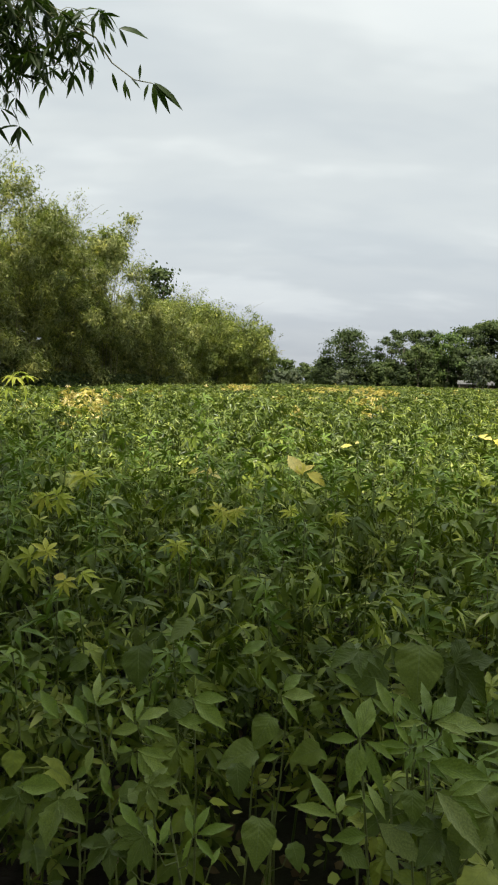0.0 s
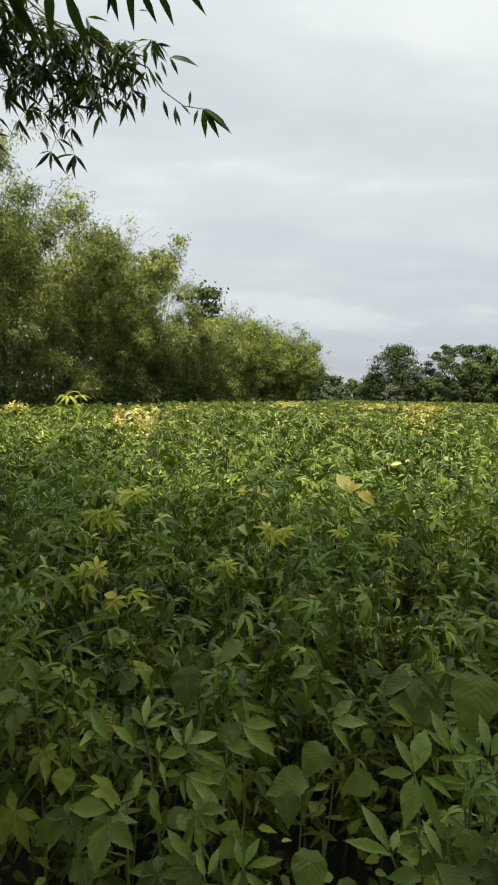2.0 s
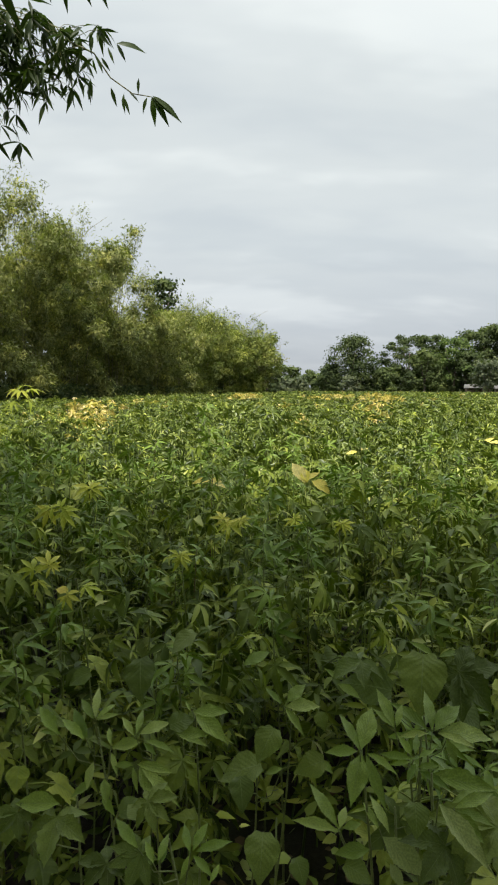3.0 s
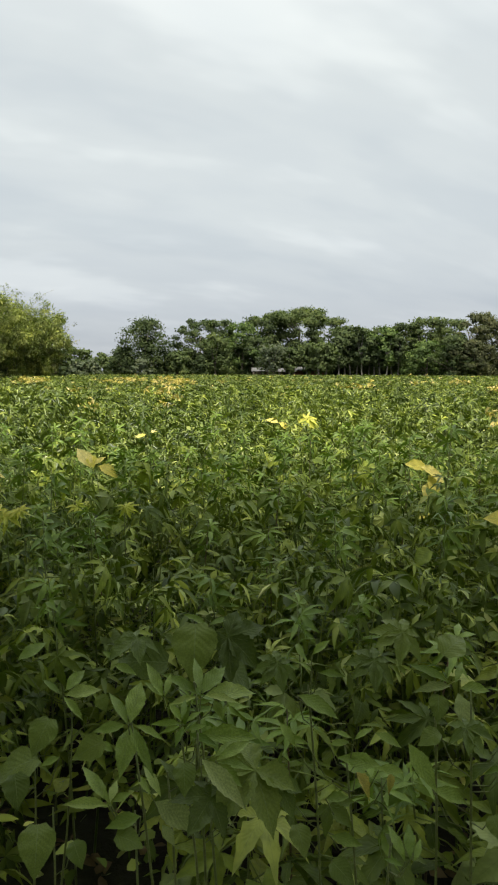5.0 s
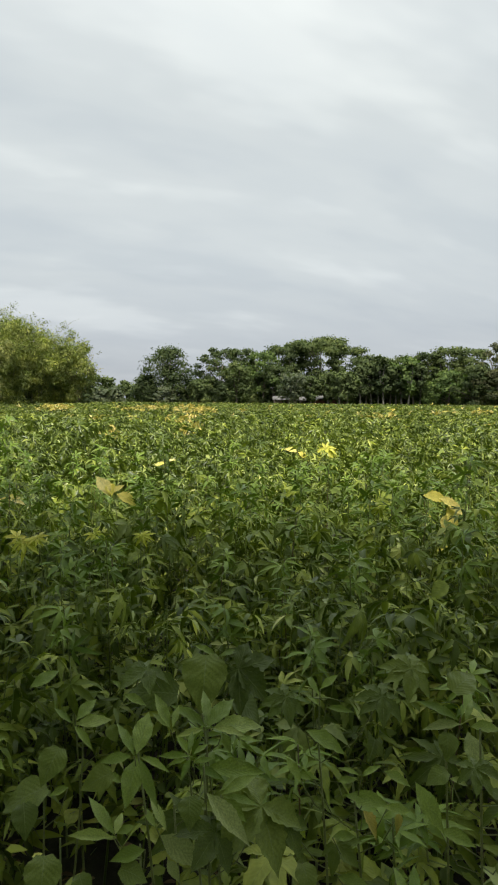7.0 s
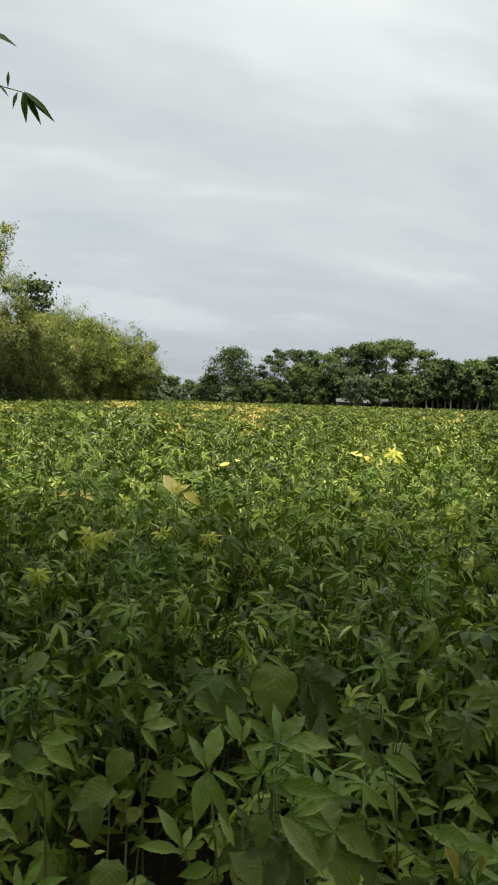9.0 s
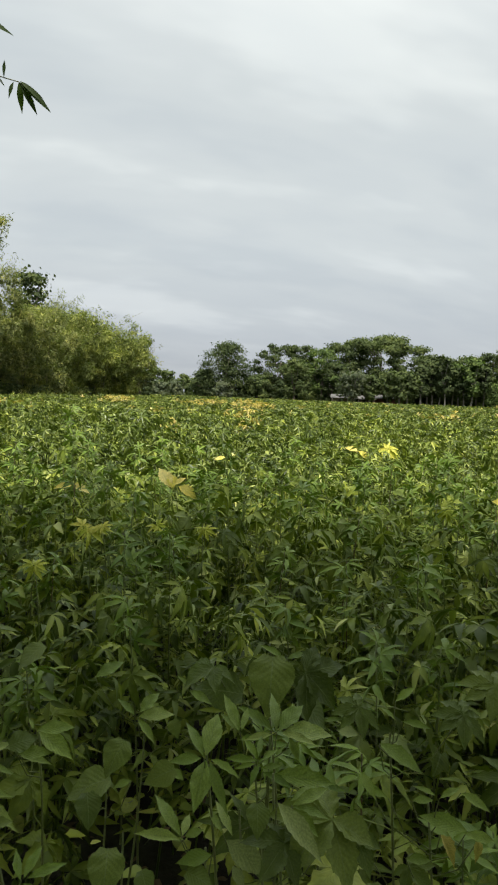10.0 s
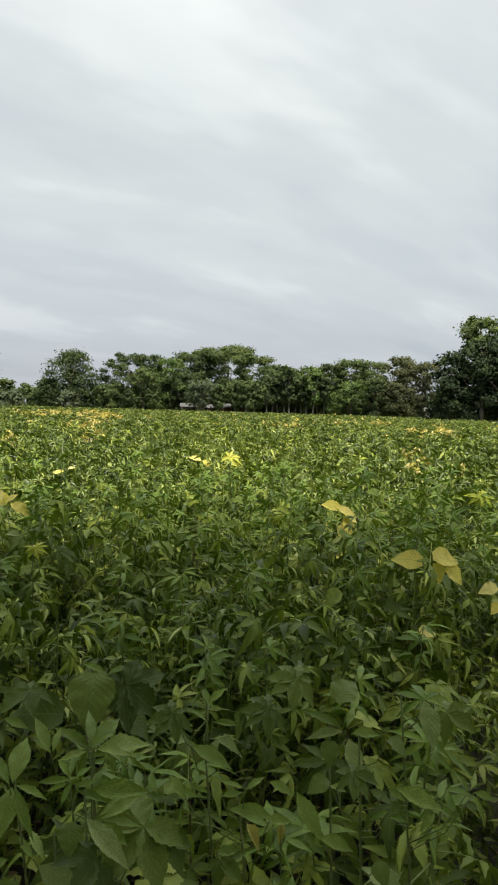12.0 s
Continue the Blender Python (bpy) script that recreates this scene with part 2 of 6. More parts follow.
def ground_material():
    """Dark soil under the crop, turning to rough grass away from it."""
    m, t, p, _ = material("soil_and_grass")
    soil = ramp_node(t, noise_out(t, 2.2, 6, 0.65), [(0.3, (0.014, 0.011, 0.007)), (0.55, (0.026, 0.020, 0.013)), (0.75, (0.045, 0.036, 0.025))])
    grass = ramp_node(t, noise_out(t, 0.6, 6, 0.6), [(0.3, (0.060, 0.085, 0.025)), (0.55, (0.105, 0.125, 0.04)), (0.75, (0.17, 0.165, 0.07))])
    where = ramp_node(t, noise_out(t, 0.9, 4, 0.6), [(0.46, (0, 0, 0)), (0.60, (1, 1, 1))])
    far = t.nodes.new("ShaderNodeTexCoord")
    length = t.nodes.new("ShaderNodeVectorMath")
    length.operation = "LENGTH"
    t.links.new(far.outputs["Object"], length.inputs[0])
    away = math_node(t, "MULTIPLY", math_node(t, "SUBTRACT", length.outputs["Value"], 92.0), 0.08, True)
    t.links.new(mix_node(t, math_node(t, "MAXIMUM", away, math_node(t, "MULTIPLY", where, 0.3)), soil, grass), p.inputs["Base Color"])
    p.inputs["Roughness"].default_value = 0.95
    bump(t, p, noise_out(t, 9, 6, 0.65), 0.8, 0.05)
    return m


# ---------------------------------------------------------------- mesh helpers
def mesh_np(name, V, F, materials, index=None, uv=None, normals=None):
    """A mesh from arrays: V vertices, F faces all of one size."""
    me = bpy.data.meshes.new(name)
    V, F = np.asarray(V, np.float32), np.asarray(F, np.int32)
    n, k = F.shape
    me.vertices.add(len(V))
    me.vertices.foreach_set("co", V.ravel())
    me.loops.add(n * k)
    me.loops.foreach_set("vertex_index", F.ravel())
    me.polygons.add(n)
    me.polygons.foreach_set("loop_start", np.arange(0, n * k, k, dtype=np.int32))
    if index is not None:
        me.polygons.foreach_set("material_index", np.asarray(index, np.int32))
    if uv is not None:
        layer = me.uv_layers.new(name="blade")
        layer.data.foreach_set("uv", np.asarray(uv, np.float32)[F.ravel()].ravel())
    me.update(calc_edges=True)
    if normals is not None:
        # leaves of one mass share its rounded shading
        me.polygons.foreach_set("use_smooth", [True] * n)
        me.attributes.new("custom_normal", "FLOAT_VECTOR", "POINT").data.foreach_set("vector", np.asarray(normals, np.float32).ravel())
    for m in materials:
        me.materials.append(m)
    return me


def smooth(me):
    me.polygons.foreach_set("use_smooth", [True] * len(me.polygons))
    return me


def part(name, me, parent, label="", m=None):
    """One mesh object under a thing or a part."""
    ob = new(name, me)
    ob.parent = parent
    if m is not None:
        ob.matrix_basis = m
    return tagged(ob, label)


def joined(pieces):
    """Several (V, F) as one."""
    V, F, base = [], [], 0
    for v, f in pieces:
        V.append(v), F.append(f + base)
        base += len(v)
    return np.concatenate(V), np.concatenate(F)


def tube(points, radii, sides=6):
    """A tapered tube of triangles along points."""
    P = np.asarray(points, float)
    T = np.gradient(P, axis=0)
    T /= np.linalg.norm(T, axis=1)[:, None] + 1e-9
    ref = np.array([0.31, 0.95, 0.05])
    A = np.cross(T, ref)
    A /= np.linalg.norm(A, axis=1)[:, None] + 1e-9
    B = np.cross(T, A)
    a = np.linspace(0, 2 * np.pi, sides, endpoint=False)
    R = np.asarray(radii, float)[:, None, None]
    V = (P[:, None] + R * (np.cos(a)[None, :, None] * A[:, None] + np.sin(a)[None, :, None] * B[:, None])).reshape(-1, 3)
    F = []
    for i in range(len(P) - 1):
        for j in range(sides):
            q, r = i * sides + j, i * sides + (j + 1) % sides
            F += [(q, r, q + sides), (r, r + sides, q + sides)]
    last = (len(P) - 1) * sides
    F += [(last, last + j, last + j + 1) for j in range(1, sides - 1)]
    return V, np.array(F)


def box(x0, x1, y0, y1, z0, z1):
    V = np.array([(x, y, z) for z in (z0, z1) for y in (y0, y1) for x in (x0, x1)], float)
    F = np.array([(0, 2, 3, 1), (4, 5, 7, 6), (0, 1, 5, 4), (2, 6, 7, 3), (0, 4, 6, 2), (1, 3, 7, 5)])
    return V, F


def turned(yaw, pitch, roll):
    """Rotation matrices Rz(yaw) Rx(pitch) Ry(roll) for arrays of angles."""
    cz, sz, cx, sx, cy, sy = np.cos(yaw), np.sin(yaw), np.cos(pitch), np.sin(pitch), np.cos(roll), np.sin(roll)
    R = np.empty((len(yaw), 3, 3))
    R[:, 0, 0], R[:, 0, 1], R[:, 0, 2] = cz * cy - sz * sx * sy, -sz * cx, cz * sy + sz * sx * cy
    R[:, 1, 0], R[:, 1, 1], R[:, 1, 2] = sz * cy + cz * sx * sy, cz * cx, sz * sy - cz * sx * cy
    R[:, 2, 0], R[:, 2, 1], R[:, 2, 2] = -cx * sy, sx, cx * cy
    return R


def facing(normal, r, spread, hang=0.0):
    """Rotation matrices that turn leaves to face outwards, more or less."""
    z = normal / np.maximum(np.linalg.norm(normal, axis=1), 1e-6)[:, None] + r.normal(0, spread, normal.shape)
    z /= np.linalg.norm(z, axis=1)[:, None]
    y = r.normal(0, 1, normal.shape) - (0, 0, hang)
    y -= z * (y * z).sum(1)[:, None]
    y /= np.linalg.norm(y, axis=1)[:, None]
    return np.stack([np.cross(y, z), y, z], -1)


def rounded(normal, verts, r, spread):
    """Unit shading directions, one for each vertex of each leaf."""
    out = normal / np.maximum(np.linalg.norm(normal, axis=1), 1e-6)[:, None] + r.normal(0, spread, normal.shape)
    return np.repeat(out / np.linalg.norm(out, axis=1)[:, None], verts, 0)


def scattered(tV, tF, pos, R, size):
    """Copies of one small mesh, joined."""
    V = np.einsum("nij,vj->nvi", R, tV) * np.asarray(size)[:, None, None] + pos[:, None]
    F = tF[None] + (np.arange(len(pos)) * len(tV))[:, None, None]
    return V.reshape(-1, 3), F.reshape(-1, tF.shape[1])


rng = np.random.default_rng(7)
_wave = rng.uniform(0, 2 * np.pi, 24)


def ripple(x, y, step):
    """Smooth unevenness, about -1 to 1, with hills about step across."""
    k, out = 2 * np.pi / step, 0.0
    for i in range(6):
        a = i * 1.1 + 0.3
        out = out + np.sin(k * (0.7 + 0.13 * i) * (np.cos(a) * x + np.sin(a) * y) + _wave[i] + 1.7 * np.sin(0.37 * k * (np.sin(a) * x - np.cos(a) * y) + _wave[i + 6]))
    return out / 3.2


# ---------------------------------------------------------------- the field's ground and outline
def bamboo_line(y):
    """x of the bamboo belt's foot at a distance y."""
    return np.interp(y, [-5, 10, 17, 24, 30, 38, 46, 55, 64, 74], [-11.0, -10.5, -10.2, -9.8, -9.0, -7.6, -6.0, -3.8, -1.6, 0.8])


def canopy(x, y):
    """Height of the crop's top: lower at the field's trodden edge."""
    d = np.hypot(x, y)
    base = np.interp(d, [0, 1.0, 1.6, 2.6, 4.0, 300], [0.80, 0.84, 0.90, 1.0, 1.05, 1.05])
    return base + 0.095 * ripple(x + 9, y, 0.62) * np.clip((d - 2) / 3, 0, 1) + 0.065 * ripple(x, y, 1.6) + 0.05 * ripple(x + 40, y, 7.0) * np.clip(d / 6, 0, 1)


xs = np.concatenate([[-2500, -600, -150], np.linspace(-60, 60, 31), [150, 600, 2500]])
ys = np.concatenate([[-2500, -600, -120], np.linspace(-20, 100, 31), [180, 600, 2500]])
gx, gy = np.meshgrid(xs, ys)
gz = np.where(np.hypot(gx, gy) < 90, 0.02 * ripple(gx, gy, 9.0), 0.0)
cols = len(xs)
quads = np.array([(r * cols + c, r * cols + c + 1, (r + 1) * cols + c + 1, (r + 1) * cols + c) for r in range(len(ys) - 1) for c in range(cols - 1)])
ground = new("ground", smooth(mesh_np("ground", np.stack([gx, gy, gz], -1).reshape(-1, 3), quads, [ground_material()])))
tagged(ground, "dark soil under the crop with rough grass beyond", "ground", kind="structure")


# ---------------------------------------------------------------- leaves
def lobe(length, width, angle, sag, steps, saw=0.0, fold=0.25, full=1.12):
    """One leaf finger from the origin, with a fold along its midrib: vertices, triangles, uv."""
    V, F, U = [(0, 0, 0)], [], [(0.5, 0)]
    for i in range(1, steps):
        s = i / steps
        # drawn out to a point, but for the wide heart-shaped blades
        w = width * (math.sin(math.pi * s ** full) if full < 1 else 1.12 * math.sin(math.pi * s ** 0.88) ** 1.3) * (1 + saw * (1 if i % 2 else -1))
        z = -sag * s * s * length
        rim = min(0.22 * w, 0.02) * math.sin(19 * s + 40 * width), min(0.22 * w, 0.02) * math.sin(23 * s + 70 * width)
        V += [(-w, s * length, z + fold * w + rim[0]), (0, s * length, z), (w, s * length, z + fold * w + rim[1])]
        U += [(0.0, s), (0.5, s), (1.0, s)]
    V.append((0, length, -sag * length)), U.append((0.5, 1))
    tip = len(V) - 1
    F += [(0, 2, 1), (0, 3, 2)]
    for i in range(steps - 2):
        a = 1 + 3 * i
        F += [(a, a + 1, a + 4), (a, a + 4, a + 3), (a + 1, a + 2, a + 5), (a + 1, a + 5, a + 4)]
    a = tip - 3
    F += [(a, a + 1, tip), (a + 1, a + 2, tip)]
    V = np.array(V, float)
    c, s = math.cos(angle), math.sin(angle)
    V[:, :2] = V[:, :2] @ np.array([[c, s], [-s, c]])
    return V, np.array(F), np.array(U, float)


def blade_palmate(rnd, fingers=5, steps=6, stout=0.148, saw=0.07):
    """A hand-shaped leaf of narrow toothed fingers, 1 long."""
    reach = {5: [(0, 1.0), (54, 0.92), (112, 0.66)], 7: [(0, 1.0), (42, 0.95), (86, 0.80), (134, 0.52)], 3: [(0, 1.0), (62, 0.80)]}[fingers]
    out = []
    for deg, long in reach:
        for sign in ((1,) if deg == 0 else (1, -1)):
            long_ = long * rnd.uniform(0.9, 1.08)
            out.append(lobe(long_, stout * long_ ** 0.7 * rnd.uniform(0.85, 1.2), -sign * radians(deg + rnd.uniform(-9, 9)), rnd.uniform(0.05, 0.95), steps, saw, rnd.uniform(0.3, 0.75)))
    return out


def blade_broad(rnd, points=1, fine=True):
    """A wide heart-shaped or shallowly pointed leaf, 1 long."""
    if points == 1:
        V, F, U = lobe(1.0, rnd.uniform(0.36, 0.44), 0, rnd.uniform(0.15, 0.45), 19 if fine else 7, 0.02, 0.22, 0.66)
        # the two rounded ears beside the stalk
        V[1:4:2, 1] -= 0.07
        V[:, 2] += 0.025 * np.sin(9 * V[:, 0] + rnd.uniform(0, 6)) * np.cos(7 * V[:, 1])
        return [(V, F, U)]
    n = 44 if fine else 14
    ring, lobes = [(0, 0, 0)], [(0, 1.0, 0.75)] + [(sg * rnd.uniform(0.85, 1.0), rnd.uniform(0.78, 0.92), 0.70) for sg in (-1, 1)] + [(sg * rnd.uniform(1.75, 1.95), rnd.uniform(0.52, 0.64), 0.75) for sg in (-1, 1)]
    for i in range(n + 1):
        a = -2.3 + 4.6 * i / n
        r = max(long * (1 - 0.50 * min(1.0, abs(a - at) / wide) ** 0.9) for at, long, wide in lobes)
        r *= 1 + (0.03 if fine else 0.0) * (1 if i % 2 else -1)
        ring.append((r * math.sin(a), r * math.cos(a), 0))
    V = np.array(ring) * (0.88, 1.0, 1.0)
    inner = V[1:] * 0.55
    droop = rnd.uniform(0.10, 0.35)
    V = np.concatenate([V[:1], inner, V[1:]])
    V[:, 2] = 0.16 * np.abs(V[:, 0]) - droop * V[:, 1] ** 2 - 0.25 * V[:, 0] ** 2
    V[:, 2] += 0.02 * np.sin(9 * V[:, 0] + rnd.uniform(0, 6)) + 0.02 * np.sin(8 * V[:, 1] + rnd.uniform(0, 6))
    F, m = [], n + 1
    for i in range(n):
        F += [(0, 2 + i, 1 + i), (1 + i, 2 + i, 1 + m + i), (2 + i, 2 + m + i, 1 + m + i)]
    U = np.stack([0.5 + 0.5 * V[:, 0], V[:, 1]], -1)
    return [(V, np.array(F), U)]


def leaf_mesh(name, blades, stalk, size, colour):
    """A leaf on its stalk; the stalk starts at the origin and rises along +y."""
    lift = 0.35 * stalk
    sV, sF = tube([(0, 0, 0), (0, stalk * 0.5, lift * 0.7), (0, stalk, lift)], [0.0024, 0.0019, 0.0015], 3)
    V, F, U, base = [sV], [sF], [np.tile((0.5, 0.5), (len(sV), 1))], len(sV)
    for bV, bF, bU in blades:
        V.append(bV * size + (0, stalk, lift)), F.append(bF + base), U.append(bU)
        base += len(bV)
    return smooth(mesh_np(name, np.concatenate(V), np.concatenate(F), [colour], uv=np.concatenate(U)))


rnd = random.Random(3)
PALM, BROAD, YOUNG = [], [], []
for i in range(7):
    b, stalk = blade_palmate(rnd, (5, 7, 5, 3, 7, 5, 5)[i], 8, (0.135, 0.115, 0.175, 0.20, 0.13, 0.23, 0.15)[i], 0.13), rnd.uniform(0.05, 0.11)
    PALM.append(leaf_mesh("palmate_leaf", b, stalk, 0.092, leaf_sheen if i == 3 else leaf_green))
    YOUNG.append(leaf_mesh("young_leaf", blade_palmate(rnd, 5, 5, 0.115, 0.1), 0.02, 0.080, leaf_tip))
for i in range(5):
    b, stalk = blade_broad(rnd, 3 if i > 1 else 1), rnd.uniform(0.05, 0.10)
    BROAD.append(leaf_mesh("broad_leaf", b, stalk, 0.080, leaf_green))


def kenaf_plant(seed, count, broad=0.3, label=""):
    """One crop plant 1 m tall: a stem with leaves spiralling up it and a tuft of young leaves."""
    r = random.Random(seed)
    plant = tagged(new("kenaf_plant"), label, "crop plant", "kenaf plants in the field")
    lean = (r.uniform(-0.06, 0.06), r.uniform(-0.06, 0.06))
    at = lambda s: (lean[0] * s * s, lean[1] * s * s, s)  # noqa: E731
    line = [at(s) for s in np.linspace(-0.02, 1.0, 7)]
    sV, sF = tube(line, np.linspace(0.0046, 0.0016, 7), 5)
    part("stem", smooth(mesh_np("stem", sV, sF, [r.choice((stem_green, stem_green, stem_red))])), plant)
    turn = r.uniform(0, 6.28)
    for i in range(count):
        s = 0.30 + 0.68 * (i / (count - 1)) ** 0.75
        turn += 2.4 + r.uniform(-0.3, 0.3)
        if i >= count - 5:
            me, size, pitch = r.choice(YOUNG), r.uniform(0.7, 1.1), r.uniform(0.3, 0.9)
        elif r.random() < broad:
            me, size, pitch = r.choice(BROAD), r.uniform(0.65, 1.15), r.uniform(-0.75, 0.15)
        else:
            me, size, pitch = r.choice(PALM), r.uniform(0.75, 1.2), r.uniform(-0.85, 0.45)
        m = Matrix.Translation(at(s)) @ pose(0, 0, 0, math.degrees(pitch), r.uniform(-45, 45), math.degrees(turn)) @ Matrix.Scale(size, 4)
        part("leaf", me, plant, "", m)
    return plant


# ---------------------------------------------------------------- near plants, one by one
GREEN_LABEL = "green kenaf plant with hand-shaped leaves growing from dark soil"
BROAD_LABEL = "green kenaf plant with broad heart-shaped leaves near the field edge"
LIME_LABEL = "kenaf plant with pale yellow-green top leaves"
YELLOW_LABEL = "kenaf plant with yellowed top leaves among green ones"
makers = [kenaf_plant(20 + i, (18, 20, 19, 21, 18, 20)[i], (0.14, 0.20, 0.34, 0.16, 0.28, 0.10)[i], label=GREEN_LABEL) for i in range(6)]
broads = [kenaf_plant(40 + i, 14, 0.85, label=BROAD_LABEL) for i in range(2)]
# The first of each stands in the field too.
HOME = [(-0.62, 4.3), (0.95, 4.1), (2.3, 3.9), (3.2, 3.0), (-1.5, 3.9), (1.8, 4.4), (-0.50, 1.40), (0.86, 1.42)]
taken = []


def hollow(x, y):
    """Where nothing tall grows: a bare dark gap beside the path."""
    return np.hypot(x - 0.12, y - 1.36) < 0.26


def stand(plant, x, y, top, yaw, fat=1.0, first=False):
    m = pose(x, y, 0, 0, 0, yaw) @ Matrix.Diagonal((fat, fat, top, 1))
    taken.append((x, y))
    if first:
        plant.matrix_basis = m
        return plant
    return copy_thing(plant, m)


rnd = random.Random(11)
for plant, (x, y) in zip(makers + broads, HOME):
    stand(plant, x, y, float(canopy(x, y)), rnd.uniform(0, 360), first=True)
for x, y, top, yaw, kind in [(0.98, 0.98, 0.85, 200, 5), (0.58, 1.20, 0.74, 300, 1), (-0.14, 1.52, 0.83, 30, 5),
                             (1.12, 1.02, 0.85, 60, 0), (0.70, 1.40, 0.83, 45, 3), (-0.78, 1.5, 0.87, 15, 3), (0.98, 1.26, 0.86, 190, 1)]:
    stand(makers[kind], x, y, top, yaw)
for x, y, top, yaw, kind in [(0.60, 1.50, 0.83, 120, 1), (0.80, 1.22, 0.63, 230, 0), ]:
    stand(broads[kind], x, y, top, yaw)

REACH, CELL = 4.9, 0.288
for iy in range(2, 21):
    for ix in range(-14, 20):
        x, y = (ix + rnd.uniform(-0.42, 0.42)) * CELL, (iy + rnd.uniform(-0.42, 0.42)) * CELL
        d, turn = math.hypot(x, y), math.degrees(math.atan2(x, y))
        if not ((1.08 if turn > 4 else 1.42) < d < REACH and -36 < turn < 51) or any(math.hypot(x - a, y - b) < 0.13 for a, b in taken) or hollow(x, y):
            continue
        top = float(canopy(x, y)) * rnd.uniform(0.87, 1.09) * (1 if d > 1.42 else 0.9)
        stand(rnd.choice(makers * 3 + broads), x, y, top, rnd.uniform(0, 360), rnd.uniform(0.9, 1.1))

# lower ones close to the path
for row, far in enumerate((1.20, 1.42)):
    for k in range(7):
        turn, d = radians(9 + 6.0 * k + 1.5 * row + rnd.uniform(-1.5, 1.5)), far + rnd.uniform(-0.05, 0.05)
        x, y = d * math.sin(turn), d * math.cos(turn)
        if not hollow(x, y) and all(math.hypot(x - a, y - b) > 0.12 for a, b in taken):
            stand(rnd.choice(makers * 3 + broads), x, y, rnd.uniform(0.74, 0.88), rnd.uniform(0, 360), 0.95)

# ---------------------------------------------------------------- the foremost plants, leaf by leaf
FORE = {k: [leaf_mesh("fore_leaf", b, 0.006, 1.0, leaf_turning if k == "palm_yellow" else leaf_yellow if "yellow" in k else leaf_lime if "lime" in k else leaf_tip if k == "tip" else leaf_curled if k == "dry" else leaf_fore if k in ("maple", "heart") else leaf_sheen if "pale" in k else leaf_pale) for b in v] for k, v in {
    "heart": [blade_broad(rnd, 1), blade_broad(rnd, 1)], "maple": [blade_palmate(rnd, 5, 13, 0.21, 0.09), blade_palmate(rnd, 7, 13, 0.18, 0.09), blade_palmate(rnd, 5, 13, 0.24, 0.09)],
    "heart_yellow": [blade_broad(rnd, 1), blade_broad(rnd, 1)], "lance_yellow": [[lobe(1.0, 0.21, 0.1, 0.2, 15, 0.09, 0.4)], [lobe(1.0, 0.25, -0.1, 0.35, 15, 0.08, 0.4)]], "palm_yellow": [blade_palmate(rnd, 5, 13, 0.118, 0.11)], "palm_lime": [blade_palmate(rnd, 5, 13, 0.118, 0.11), blade_palmate(rnd, 7, 13, 0.118, 0.11)],
    "tip": [[lobe(1.0, 0.115, 0.05, 0.20, 13, 0.08, 0.5)], [lobe(1.0, 0.135, -0.05, 0.10, 13, 0.08, 0.6)]], "dry": [[lobe(1.0, 0.20, 0.1, 0.6, 11, 0.1, 1.3)]],
    "pale": [[lobe(1.0, 0.20, 0, 0.18, 17, 0.04, 0.35)]], "palel": [[lobe(1.0, 0.13, 0.03, 0.16, 17, 0.05, 0.6)]],
    "lance": [[lobe(1.0, 0.098, 0, 0.28, 17, 0.06, 0.5)], [lobe(1.0, 0.112, 0.06, 0.16, 17, 0.05, 0.7)]], "oval": [[lobe(1.0, 0.16, 0, 0.22, 17, 0.05, 0.4)], [lobe(1.0, 0.185, -0.05, 0.12, 17, 0.04, 0.6)]]}.items()}


def fore_plant(foot, top, skin, leaves, label):
    """A plant at the field's edge: each leaf with its place, turn and length, on a stalk from the stem."""
    plant = tagged(new("kenaf_plant"), label, "crop plant", "kenaf plants in the field")
    plant.location = (*foot, 0)
    bend = lambda z: Vector((0.03 * math.sin(3 * z), 0.025 * math.sin(2.2 * z), z))  # noqa: E731
    V, F = tube([tuple(bend(z)) for z in np.linspace(-0.02, top, 8)], np.linspace(0.0052, 0.002, 8), 6)
    part("stem", smooth(mesh_np("stem", V, F, [skin])), plant)
    for i, (kind, x, y, z, rx, ry, rz, size) in enumerate(leaves):
        at = Vector((x - foot[0], y - foot[1], z))
        root = bend(max(0.15, min(top - 0.01, z - 0.5 * math.hypot(at.x, at.y))))
        V, F = tube([tuple(root), tuple(root.lerp(at, 0.5) + Vector((0, 0, 0.012))), tuple(at)], [0.0022, 0.0018, 0.0014], 4)
        part("leaf_stalk", smooth(mesh_np("leaf_stalk", V, F, [stem_green])), plant)
        part("leaf", FORE[kind][i % len(FORE[kind])], plant, "yellowed leaf" if "yellow" in kind else "", Matrix.Translation(at) @ pose(0, 0, 0, rx, ry, rz) @ Matrix.Scale(size, 4))
    return plant


